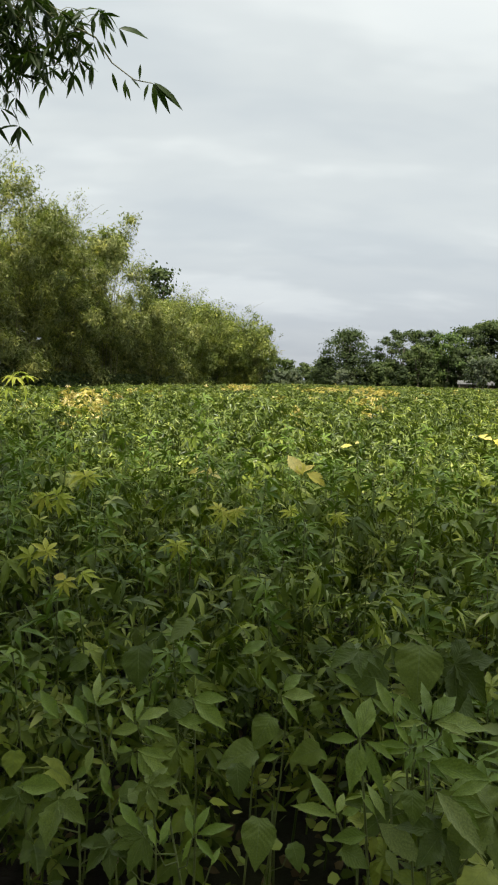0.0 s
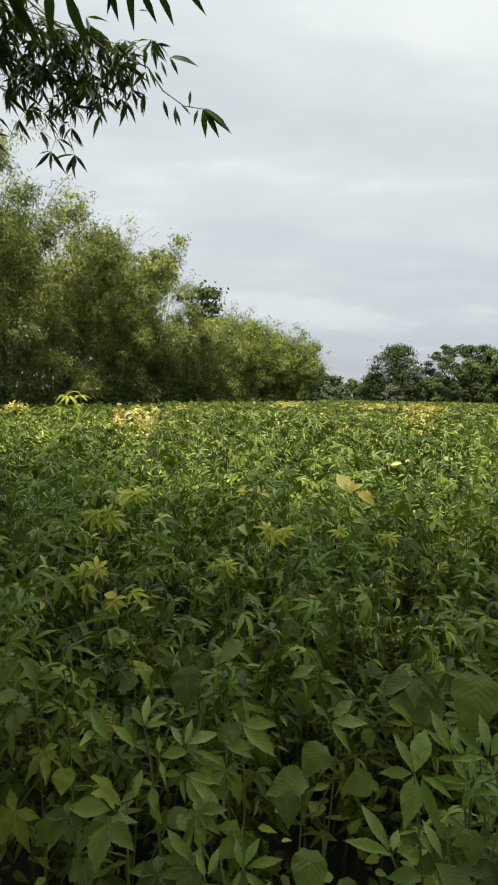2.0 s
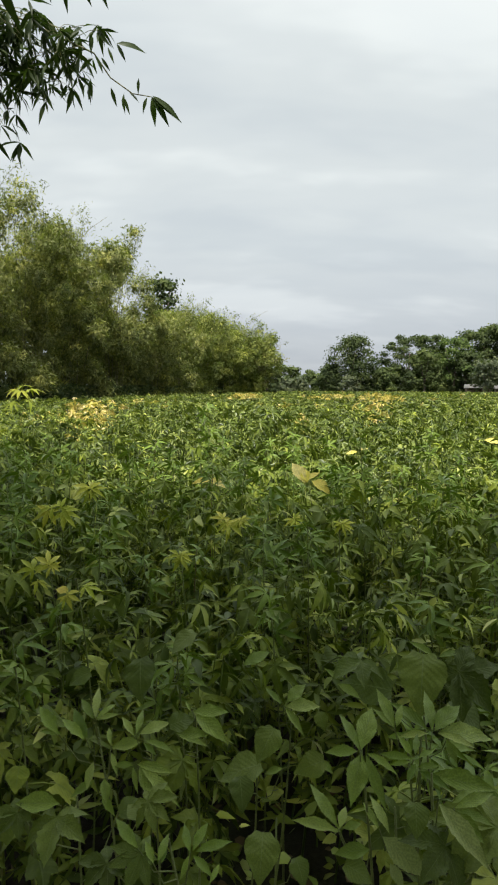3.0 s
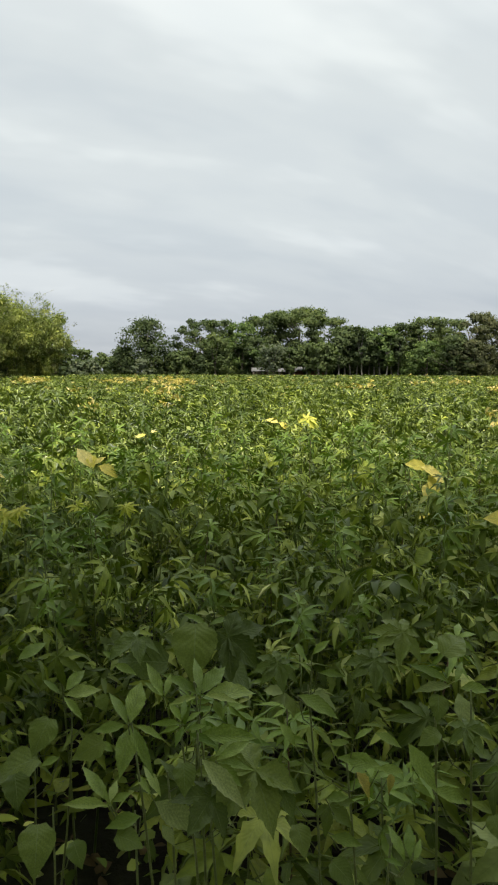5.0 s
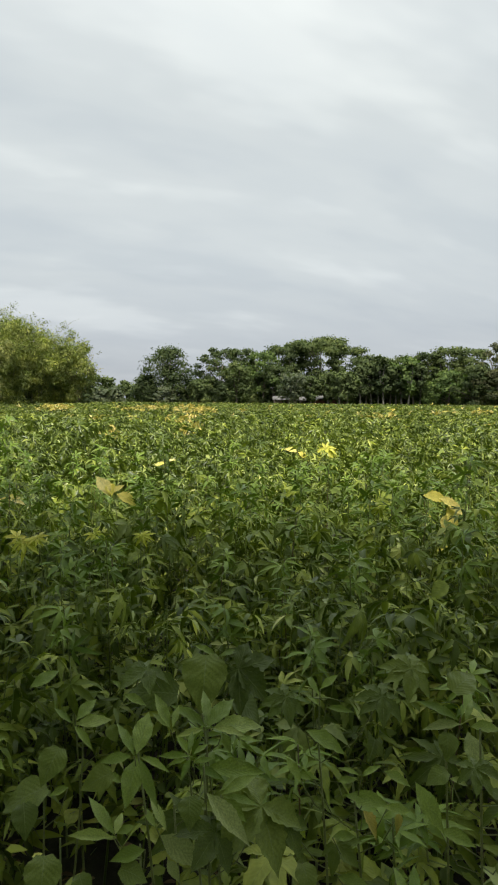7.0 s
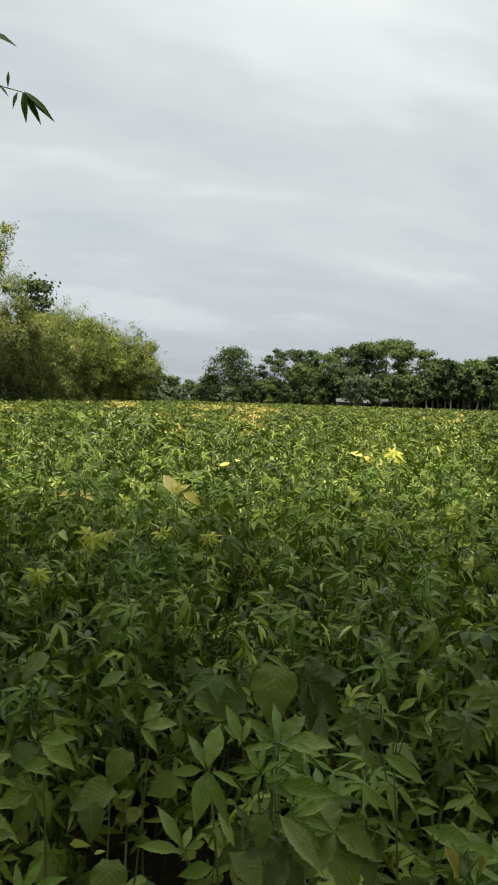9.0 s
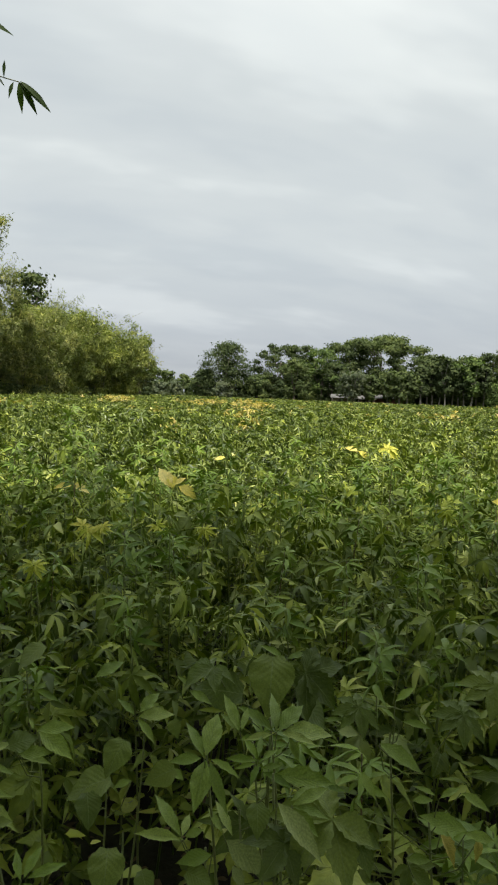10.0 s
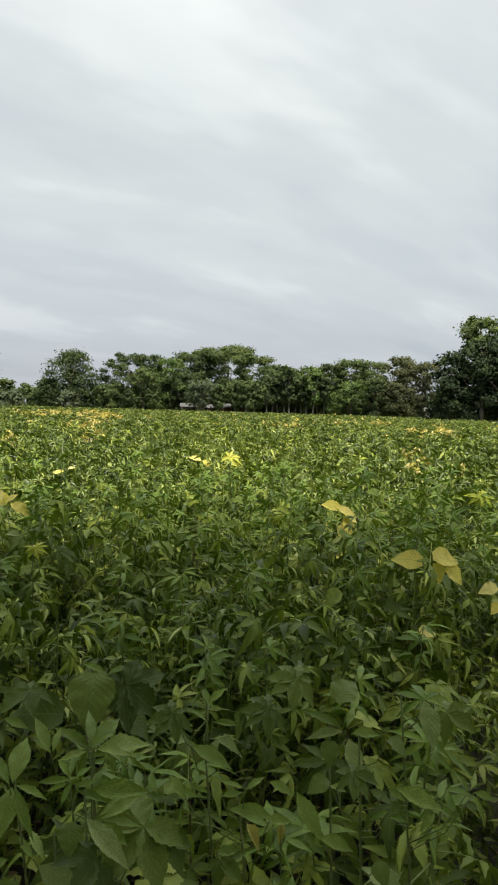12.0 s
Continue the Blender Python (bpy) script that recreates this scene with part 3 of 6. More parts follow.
def edge_plant(foot, top, skin, leaves, label):
    """A plant beside the path: each leaf from its root to its tip, turned to the open side and the sky."""
    r = random.Random(int(1000 * abs(foot[0]) + 77 * foot[1]))
    plant = tagged(new("kenaf_plant"), label, "crop plant", "kenaf plants in the field")
    plant.location = (*foot, 0)
    sway = r.uniform(-0.09, 0.09), r.uniform(0.0, 0.1)
    bend = lambda z: Vector((0.03 * math.sin(3 * z) + sway[0] * (1 - z / top), 0.025 * math.sin(2.2 * z) + sway[1] * (1 - z / top), z))  # noqa: E731
    V, F = tube([tuple(bend(z)) for z in np.linspace(-0.02, top, 8)], np.linspace(0.0036, 0.0016, 8), 6)
    part("stem", smooth(mesh_np("stem", V, F, [skin])), plant)
    roots = set()
    for i, (kind, root, tip) in enumerate(leaves):
        a, b = Vector(root) - Vector((*foot, 0)), Vector(tip) - Vector((*foot, 0))
        if math.hypot(a.x, a.y) < 0.13 and (spot := (round(a.x / 0.03), round(a.z / 0.04))) not in roots:
            roots.add(spot)
            low = bend(max(0.05, min(top - 0.01, a.z - 0.03 - 1.2 * math.hypot(a.x, a.y))))
            V, F = tube([tuple(low), tuple(low.lerp(a, 0.5) + Vector((0.1 * (a.x - low.x), 0.1 * (a.y - low.y), -0.01))), tuple(a)], [0.0011, 0.0009, 0.0008], 4)
            part("leaf_stalk", smooth(mesh_np("leaf_stalk", V, F, [stem_green])), plant)
        y = (b - a).normalized()
        out = Vector((r.uniform(-0.3, 0.3), -0.6 + r.uniform(-0.2, 0.2), 0.85)) - Vector((0.3 * foot[0], 0, 0))
        x = y.cross(out).normalized()
        turn = Matrix((x, y, x.cross(y))).transposed().to_4x4()
        me = FORE[kind][i % len(FORE[kind])]
        part("leaf", me, plant, "yellowed leaf" if "yellow" in kind else "", Matrix.Translation(a) @ turn @ Matrix.Scale((b - a).length, 4))
    return plant


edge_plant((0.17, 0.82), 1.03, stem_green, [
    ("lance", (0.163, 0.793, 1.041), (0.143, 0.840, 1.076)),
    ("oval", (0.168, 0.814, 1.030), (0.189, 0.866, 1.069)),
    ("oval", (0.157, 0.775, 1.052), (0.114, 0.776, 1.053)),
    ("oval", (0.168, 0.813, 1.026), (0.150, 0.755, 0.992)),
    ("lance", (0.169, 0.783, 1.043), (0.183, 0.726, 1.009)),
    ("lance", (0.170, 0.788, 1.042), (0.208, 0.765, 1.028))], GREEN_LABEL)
edge_plant((0.16, 0.80), 0.89, stem_green, [
    ("lance", (0.136, 0.789, 0.934), (0.100, 0.845, 0.970)),
    ("lance", (0.132, 0.769, 0.947), (0.073, 0.786, 0.957)),
    ("oval", (0.135, 0.776, 0.945), (0.147, 0.803, 0.961)),
    ("oval", (0.135, 0.752, 0.963), (0.161, 0.759, 0.967)),
    ("oval", (0.138, 0.785, 0.934), (0.123, 0.787, 0.935)),
    ("oval", (0.175, 0.773, 0.918), (0.127, 0.766, 0.915)),
    ("heart", (0.140, 0.762, 0.907), (0.174, 0.744, 0.899))], GREEN_LABEL)
edge_plant((0.22, 0.86), 0.90, stem_green, [
    ("pale", (0.206, 0.844, 0.883), (0.262, 0.796, 0.860)),
    ("pale", (0.212, 0.817, 0.864), (0.225, 0.788, 0.850)),
    ("lance", (0.213, 0.828, 0.899), (0.194, 0.878, 0.930)),
    ("heart", (0.244, 0.816, 0.954), (0.240, 0.778, 0.934)),
    ("lance", (0.198, 0.826, 0.907), (0.179, 0.861, 0.928))], GREEN_LABEL)
edge_plant((0.26, 0.79), 1.00, stem_green, [
    ("palel", (0.254, 0.745, 1.003), (0.295, 0.677, 0.969)),
    ("lance", (0.275, 0.747, 0.995), (0.335, 0.762, 1.004)),
    ("lance", (0.283, 0.769, 0.977), (0.336, 0.757, 0.969)),
    ("oval", (0.272, 0.748, 0.989), (0.306, 0.718, 0.973)),
    ("lance", (0.275, 0.758, 0.993), (0.318, 0.778, 1.005)),
    ("maple", (0.343, 0.778, 0.948), (0.268, 0.728, 0.923)),
    ("maple", (0.275, 0.775, 0.922), (0.231, 0.738, 0.905)),
    ("oval", (0.331, 0.765, 0.931), (0.349, 0.729, 0.914))], GREEN_LABEL)
edge_plant((0.29, 0.94), 1.00, stem_green, [
    ("lance", (0.294, 0.912, 1.001), (0.300, 0.973, 1.047)),
    ("oval", (0.293, 0.898, 1.010), (0.340, 0.936, 1.038)),
    ("lance", (0.295, 0.891, 1.011), (0.353, 0.879, 1.003)),
    ("lance", (0.296, 0.936, 0.988), (0.246, 0.982, 1.022)),
    ("oval", (0.302, 0.911, 1.001), (0.391, 0.910, 1.001)),
    ("lance", (0.281, 0.889, 1.012), (0.236, 0.888, 1.012)),
    ("oval", (0.325, 0.918, 1.005), (0.331, 0.954, 1.031)),
    ("oval", (0.319, 0.924, 0.983), (0.329, 0.894, 0.963))], GREEN_LABEL)
edge_plant((0.25, 0.89), 0.99, stem_green, [
    ("tip", (0.253, 0.864, 0.987), (0.206, 0.875, 0.994)),
    ("tip", (0.256, 0.880, 0.980), (0.239, 0.909, 1.000)),
    ("tip", (0.248, 0.835, 1.010), (0.260, 0.864, 1.030)),
    ("tip", (0.259, 0.860, 0.991), (0.285, 0.873, 0.999)),
    ("tip", (0.248, 0.856, 0.988), (0.217, 0.855, 0.987)),
    ("tip", (0.250, 0.836, 0.999), (0.232, 0.811, 0.984)),
    ("tip", (0.262, 0.864, 0.969), (0.304, 0.841, 0.955)),
    ("tip", (0.280, 0.875, 0.956), (0.379, 0.863, 0.949)),
    ("tip", (0.258, 0.862, 0.976), (0.294, 0.864, 0.977)),
    ("lance", (0.222, 0.850, 1.041), (0.209, 0.902, 1.081)),
    ("lance", (0.228, 0.880, 1.026), (0.201, 0.907, 1.045)),
    ("lance", (0.227, 0.863, 1.035), (0.245, 0.893, 1.058))], LIME_LABEL)
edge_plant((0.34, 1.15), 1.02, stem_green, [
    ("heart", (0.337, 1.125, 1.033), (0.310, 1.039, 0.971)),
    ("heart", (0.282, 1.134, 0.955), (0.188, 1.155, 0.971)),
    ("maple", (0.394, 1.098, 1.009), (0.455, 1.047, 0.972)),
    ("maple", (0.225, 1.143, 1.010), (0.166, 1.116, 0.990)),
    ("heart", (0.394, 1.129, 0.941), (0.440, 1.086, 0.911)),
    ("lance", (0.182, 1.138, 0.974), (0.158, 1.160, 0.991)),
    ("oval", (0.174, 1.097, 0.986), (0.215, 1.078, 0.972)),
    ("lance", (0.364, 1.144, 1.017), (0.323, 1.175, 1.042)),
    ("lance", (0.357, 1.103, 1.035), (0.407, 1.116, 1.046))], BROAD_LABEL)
edge_plant((-0.16, 0.97), 0.97, stem_green, [
    ("lance", (-0.161, 0.920, 0.987), (-0.154, 0.959, 1.016)),
    ("lance", (-0.172, 0.964, 0.960), (-0.197, 0.995, 0.982)),
    ("oval", (-0.164, 0.965, 0.963), (-0.115, 0.986, 0.978)),
    ("oval", (-0.161, 0.964, 0.950), (-0.209, 0.956, 0.944)),
    ("lance", (-0.151, 0.942, 0.966), (-0.101, 0.932, 0.960)),
    ("lance", (-0.151, 0.930, 0.970), (-0.129, 0.913, 0.958)),
    ("oval", (-0.164, 0.912, 0.944), (-0.197, 0.913, 0.945)),
    ("lance", (-0.166, 0.948, 0.923), (-0.106, 0.936, 0.915)),
    ("lance", (-0.172, 0.952, 0.916), (-0.161, 0.919, 0.897)),
    ("oval", (-0.164, 0.959, 0.911), (-0.117, 0.917, 0.886)),
    ("lance", (-0.154, 0.927, 0.929), (-0.088, 0.886, 0.904))], GREEN_LABEL)
edge_plant((-0.24, 0.95), 0.97, stem_green, [
    ("lance", (-0.220, 0.911, 1.017), (-0.194, 0.937, 1.036)),
    ("lance", (-0.228, 0.934, 1.004), (-0.257, 0.966, 1.028)),
    ("lance", (-0.229, 0.944, 1.000), (-0.237, 0.992, 1.038)),
    ("lance", (-0.229, 0.952, 0.994), (-0.194, 0.961, 1.000)),
    ("tip", (-0.236, 0.904, 0.988), (-0.280, 0.939, 1.013)),
    ("tip", (-0.239, 0.923, 0.979), (-0.273, 0.963, 1.008)),
    ("tip", (-0.243, 0.946, 0.967), (-0.265, 0.978, 0.990)),
    ("tip", (-0.280, 0.920, 0.987), (-0.327, 0.957, 1.015)),
    ("tip", (-0.278, 0.929, 0.984), (-0.317, 0.936, 0.989)),
    ("lance", (-0.194, 0.897, 0.984), (-0.202, 0.924, 1.002)),
    ("oval", (-0.229, 0.928, 0.907), (-0.262, 0.909, 0.896)),
    ("oval", (-0.217, 0.942, 0.902), (-0.203, 0.910, 0.883)),
    ("oval", (-0.232, 0.939, 0.932), (-0.237, 0.905, 0.911)),
    ("tip", (-0.220, 0.938, 0.876), (-0.192, 0.913, 0.862)),
    ("lance", (-0.204, 0.931, 0.955), (-0.184, 0.901, 0.936))], GREEN_LABEL)
edge_plant((-0.09, 1.03), 0.95, stem_green, [
    ("oval", (-0.079, 0.990, 0.988), (-0.019, 0.994, 0.991)),
    ("oval", (-0.079, 1.021, 0.967), (-0.019, 0.987, 0.943)),
    ("oval", (-0.107, 0.985, 0.953), (-0.051, 0.987, 0.955)),
    ("lance", (-0.108, 1.022, 0.928), (-0.056, 1.008, 0.919)),
    ("heart", (-0.117, 0.977, 0.972), (-0.076, 0.989, 0.981)),
    ("lance", (-0.086, 1.025, 0.969), (-0.096, 1.044, 0.983))], GREEN_LABEL)
edge_plant((-0.24, 0.82), 0.94, stem_green, [
    ("maple", (-0.238, 0.775, 0.958), (-0.242, 0.724, 0.932)),
    ("oval", (-0.237, 0.786, 0.969), (-0.300, 0.784, 0.968)),
    ("maple", (-0.293, 0.782, 0.959), (-0.314, 0.757, 0.945)),
    ("heart", (-0.162, 0.801, 0.946), (-0.124, 0.814, 0.954)),
    ("maple", (-0.118, 0.778, 0.979), (-0.081, 0.760, 0.969)),
    ("heart", (-0.129, 0.786, 0.949), (-0.151, 0.805, 0.960))], BROAD_LABEL)
edge_plant((-0.09, 0.70), 0.97, stem_green, [
    ("tip", (-0.049, 0.655, 1.004), (-0.060, 0.686, 1.021)),
    ("tip", (-0.048, 0.666, 0.997), (-0.034, 0.696, 1.014)),
    ("tip", (-0.046, 0.672, 0.992), (-0.002, 0.683, 0.998)),
    ("tip", (-0.047, 0.659, 0.998), (-0.022, 0.641, 0.989)),
    ("tip", (-0.053, 0.680, 0.982), (-0.062, 0.657, 0.971)),
    ("tip", (-0.093, 0.669, 0.979), (-0.108, 0.692, 0.991)),
    ("tip", (-0.091, 0.683, 0.969), (-0.079, 0.714, 0.986)),
    ("tip", (-0.097, 0.680, 0.968), (-0.129, 0.707, 0.983)),
    ("tip", (-0.111, 0.672, 0.995), (-0.145, 0.706, 1.014)),
    ("tip", (-0.088, 0.689, 0.963), (-0.083, 0.706, 0.972)),
    ("maple", (-0.109, 0.680, 0.982), (-0.146, 0.662, 0.973)),
    ("maple", (-0.150, 0.686, 0.966), (-0.177, 0.661, 0.954)),
    ("tip", (-0.029, 0.666, 0.958), (-0.016, 0.686, 0.968))], LIME_LABEL)
edge_plant((0.04, 0.97), 0.80, stem_green, [
    ("heart", (0.037, 0.944, 0.813), (0.032, 0.880, 0.782)),
    ("heart", (0.089, 0.922, 0.787), (0.100, 0.887, 0.771))], BROAD_LABEL)
edge_plant((0.01, 1.13), 0.82, stem_green, [
    ("heart", (0.036, 1.137, 0.806), (-0.043, 1.119, 0.795)),
    ("heart", (-0.003, 1.084, 0.815), (0.005, 1.035, 0.786)),
    ("heart", (0.152, 1.089, 0.844), (0.096, 1.073, 0.834)),
    ("oval", (0.074, 1.075, 0.837), (0.041, 1.066, 0.831)),
    ("heart", (0.060, 1.093, 0.903), (0.028, 1.046, 0.872)),
    ("oval", (0.172, 1.121, 0.799), (0.142, 1.142, 0.814))], BROAD_LABEL)
edge_plant((0.09, 1.30), 0.85, stem_green, [
    ("oval", (0.089, 1.282, 0.844), (0.168, 1.288, 0.848)),
    ("lance", (0.086, 1.238, 0.865), (0.120, 1.192, 0.833)),
    ("lance", (0.082, 1.258, 0.860), (0.044, 1.295, 0.888)),
    ("oval", (0.091, 1.262, 0.863), (0.132, 1.299, 0.892)),
    ("heart", (0.161, 1.279, 0.834), (0.170, 1.249, 0.813)),
    ("heart", (-0.216, 1.270, 0.955), (-0.212, 1.199, 0.902)),
    ("heart", (-0.326, 1.276, 0.921), (-0.368, 1.256, 0.906)),
    ("heart", (-0.106, 1.305, 0.998), (-0.157, 1.274, 0.973)),
    ("oval", (-0.002, 1.291, 0.930), (0.059, 1.322, 0.955))], GREEN_LABEL)
edge_plant((0.67, 0.80), 1.02, stem_green, [
    ("palel", (0.667, 0.766, 1.029), (0.606, 0.784, 1.027)),
    ("lance", (0.667, 0.772, 1.031), (0.639, 0.810, 1.051)),
    ("lance", (0.672, 0.765, 1.033), (0.706, 0.791, 1.061)),
    ("pale", (0.666, 0.750, 1.027), (0.653, 0.698, 0.991)),
    ("heart", (0.641, 0.764, 1.020), (0.623, 0.736, 0.998)),
    ("oval", (0.676, 0.758, 1.028), (0.722, 0.742, 1.029)),
    ("lance", (0.660, 0.766, 1.036), (0.618, 0.815, 1.061))], GREEN_LABEL)
edge_plant((0.65, 0.68), 1.06, stem_green, [
    ("oval", (0.529, 0.673, 1.015), (0.536, 0.614, 0.984)),
    ("maple", (0.613, 0.660, 1.030), (0.624, 0.622, 1.010)),
    ("heart", (0.589, 0.688, 1.012), (0.555, 0.687, 1.003)),
    ("oval", (0.586, 0.678, 1.008), (0.608, 0.664, 1.004)),
    ("oval", (0.667, 0.651, 1.001), (0.685, 0.629, 0.992)),
    ("heart", (0.670, 0.654, 1.073), (0.686, 0.628, 1.060)),
    ("tip", (0.662, 0.639, 0.975), (0.631, 0.643, 0.971)),
    ("tip", (0.673, 0.651, 0.956), (0.699, 0.636, 0.953)),
    ("heart", (0.649, 0.642, 0.902), (0.643, 0.613, 0.887)),
    ("oval", (0.564, 0.664, 0.946), (0.604, 0.636, 0.938)),
    ("oval", (0.516, 0.661, 0.983), (0.483, 0.680, 0.987))], GREEN_LABEL)
edge_plant((0.49, 0.78), 0.94, stem_green, [
    ("oval", (0.527, 0.740, 0.939), (0.471, 0.775, 0.948)),
    ("oval", (0.442, 0.749, 0.900), (0.477, 0.742, 0.903)),
    ("dry", (0.483, 0.734, 0.943), (0.488, 0.702, 0.927)),
    ("dry", (0.542, 0.735, 0.928), (0.527, 0.718, 0.916)),
    ("lance", (0.495, 0.771, 0.971), (0.469, 0.795, 0.980)),
    ("lance", (0.485, 0.747, 0.985), (0.522, 0.751, 0.996)),
    ("oval", (0.462, 0.780, 0.962), (0.494, 0.775, 0.966)),
    ("lance", (0.425, 0.779, 0.970), (0.396, 0.804, 0.979)),
    ("oval", (0.379, 0.777, 1.015), (0.392, 0.744, 0.997)),
    ("maple", (0.465, 0.782, 0.861), (0.482, 0.746, 0.846)),
    ("heart", (0.404, 0.769, 0.854), (0.405, 0.730, 0.836)),
    ("maple", (0.380, 0.777, 0.919), (0.343, 0.746, 0.897)),
    ("oval", (0.462, 0.772, 0.818), (0.506, 0.746, 0.814))], GREEN_LABEL)
edge_plant((0.47, 0.87), 1.00, stem_green, [
    ("oval", (0.430, 0.831, 1.020), (0.483, 0.787, 1.003)),
    ("maple", (0.415, 0.878, 1.053), (0.379, 0.854, 1.027)),
    ("lance", (0.454, 0.830, 1.055), (0.440, 0.854, 1.069)),
    ("lance", (0.468, 0.838, 1.048), (0.508, 0.818, 1.044)),
    ("maple", (0.548, 0.802, 1.073), (0.502, 0.787, 1.051)),
    ("tip", (0.470, 0.867, 1.064), (0.506, 0.879, 1.083)),
    ("heart", (0.655, 0.776, 1.079), (0.707, 0.790, 1.103)),
    ("maple", (0.615, 0.829, 1.099), (0.558, 0.820, 1.078)),
    ("oval", (0.558, 0.812, 0.944), (0.592, 0.783, 0.934))], BROAD_LABEL)
edge_plant((0.46, 0.59), 0.95, stem_green, [
    ("tip", (0.462, 0.570, 0.938), (0.465, 0.612, 0.960)),
    ("tip", (0.463, 0.562, 0.947), (0.480, 0.597, 0.968)),
    ("tip", (0.462, 0.553, 0.952), (0.487, 0.570, 0.964)),
    ("tip", (0.453, 0.559, 0.943), (0.433, 0.574, 0.947)),
    ("heart", (0.383, 0.608, 0.929), (0.399, 0.579, 0.919))], LIME_LABEL)
edge_plant((0.76, 0.72), 1.09, stem_green, [
    ("pale", (0.753, 0.679, 1.105), (0.731, 0.623, 1.062)),
    ("oval", (0.789, 0.712, 1.086), (0.825, 0.689, 1.083)),
    ("lance", (0.770, 0.706, 1.090), (0.737, 0.704, 1.077)),
    ("maple", (0.791, 0.670, 1.083), (0.812, 0.631, 1.064)),
    ("oval", (0.731, 0.709, 0.953), (0.785, 0.656, 0.939)),
    ("lance", (0.825, 0.649, 0.960), (0.825, 0.680, 0.979)),
    ("lance", (0.828, 0.648, 0.962), (0.857, 0.664, 0.981)),
    ("oval", (0.837, 0.651, 0.954), (0.862, 0.632, 0.951)),
    ("lance", (0.814, 0.631, 0.968), (0.810, 0.596, 0.948)),
    ("heart", (0.717, 0.704, 0.933), (0.728, 0.687, 0.926)),
    ("oval", (0.801, 0.695, 0.903), (0.766, 0.687, 0.889))], GREEN_LABEL)

# yellowing plants between the green ones
edge_plant((0.31, 3.32), 1.05, stem_green, [
    ("lance_yellow", (0.294, 3.304, 1.022), (0.243, 3.390, 1.139)),
    ("lance_yellow", (0.305, 3.300, 1.022), (0.281, 3.357, 1.105)),
    ("lance_yellow", (0.311, 3.300, 1.040), (0.370, 3.304, 1.082)),
    ("lance_yellow", (0.328, 3.293, 1.034), (0.434, 3.237, 1.003))], YELLOW_LABEL)
edge_plant((2.01, 2.89), 1.04, stem_green, [
    ("lance_yellow", (1.919, 2.898, 1.029), (2.051, 2.837, 1.005)),
    ("lance_yellow", (2.000, 2.869, 1.015), (2.111, 2.807, 0.976)),
    ("lance_yellow", (2.029, 2.858, 1.003), (2.106, 2.787, 0.930)),
    ("lance_yellow", (2.040, 2.851, 0.972), (2.081, 2.779, 0.877)),
    ("heart_yellow", (2.048, 2.844, 0.923), (2.002, 2.812, 0.845)),
    ("heart_yellow", (2.054, 2.827, 0.757), (1.977, 2.850, 0.751)),
    ("lance_yellow", (1.964, 2.875, 0.947), (1.915, 2.861, 0.895))], YELLOW_LABEL)
edge_plant((1.70, 1.75), 1.03, stem_green, [
    ("heart_yellow", (1.663, 1.750, 0.998), (1.571, 1.806, 1.017)),
    ("heart_yellow", (1.697, 1.736, 1.020), (1.790, 1.688, 1.015)),
    ("heart_yellow", (1.709, 1.729, 0.995), (1.706, 1.692, 0.933)),
    ("heart_yellow", (1.743, 1.712, 0.984), (1.789, 1.660, 0.934))], YELLOW_LABEL)
edge_plant((1.59, 1.45), 1.01, stem_green, [
    ("heart_yellow", (1.661, 1.392, 1.002), (1.605, 1.412, 0.991)),
    ("heart_yellow", (1.674, 1.383, 0.949), (1.633, 1.388, 0.924)),
    ("heart_yellow", (1.436, 1.488, 0.851), (1.491, 1.464, 0.855))], YELLOW_LABEL)
edge_plant((-0.79, 2.55), 1.04, stem_green, [
    ("palm_lime", (-0.764, 2.526, 1.019), (-0.700, 2.533, 1.029)),
    ("palm_yellow", (-0.827, 2.526, 1.018), (-0.832, 2.489, 0.956)),
    ("palm_lime", (-0.773, 2.527, 1.030), (-0.756, 2.552, 1.073)),
    ("palm_lime", (-0.764, 2.525, 1.007), (-0.711, 2.499, 0.961)),
    ("palm_lime", (-0.810, 2.527, 1.030), (-0.884, 2.538, 1.051))], YELLOW_LABEL)
edge_plant((-0.58, 1.76), 1.03, stem_green, [
    ("palm_yellow", (-0.565, 1.739, 1.020), (-0.576, 1.766, 1.066)),
    ("palm_yellow", (-0.559, 1.738, 1.012), (-0.601, 1.751, 1.033)),
    ("palm_yellow", (-0.555, 1.738, 1.012), (-0.529, 1.736, 1.008)),
    ("palm_lime", (-0.607, 1.737, 1.004), (-0.646, 1.758, 1.039)),
    ("palm_lime", (-0.597, 1.735, 0.972), (-0.566, 1.727, 0.958))], YELLOW_LABEL)
edge_plant((-0.46, 1.62), 1.01, stem_green, [
    ("heart_yellow", (-0.472, 1.599, 0.988), (-0.503, 1.605, 0.998)),
    ("palm_yellow", (-0.472, 1.598, 0.979), (-0.432, 1.594, 0.972)),
    ("palm_yellow", (-0.475, 1.598, 0.973), (-0.453, 1.584, 0.951)),
    ("palm_lime", (-0.424, 1.600, 1.000), (-0.376, 1.598, 0.995))], YELLOW_LABEL)
edge_plant((-0.08, 2.34), 1.04, stem_green, [
    ("palm_yellow", (-0.098, 2.324, 1.030), (-0.123, 2.346, 1.069)),
    ("palm_lime", (-0.085, 2.323, 1.013), (-0.133, 2.325, 1.019)),
    ("palm_yellow", (-0.081, 2.323, 1.013), (-0.047, 2.336, 1.036)),
    ("palm_lime", (-0.075, 2.322, 1.009), (-0.004, 2.323, 1.009)),
    ("palm_lime", (-0.073, 2.322, 1.005), (-0.025, 2.307, 0.978))], YELLOW_LABEL)
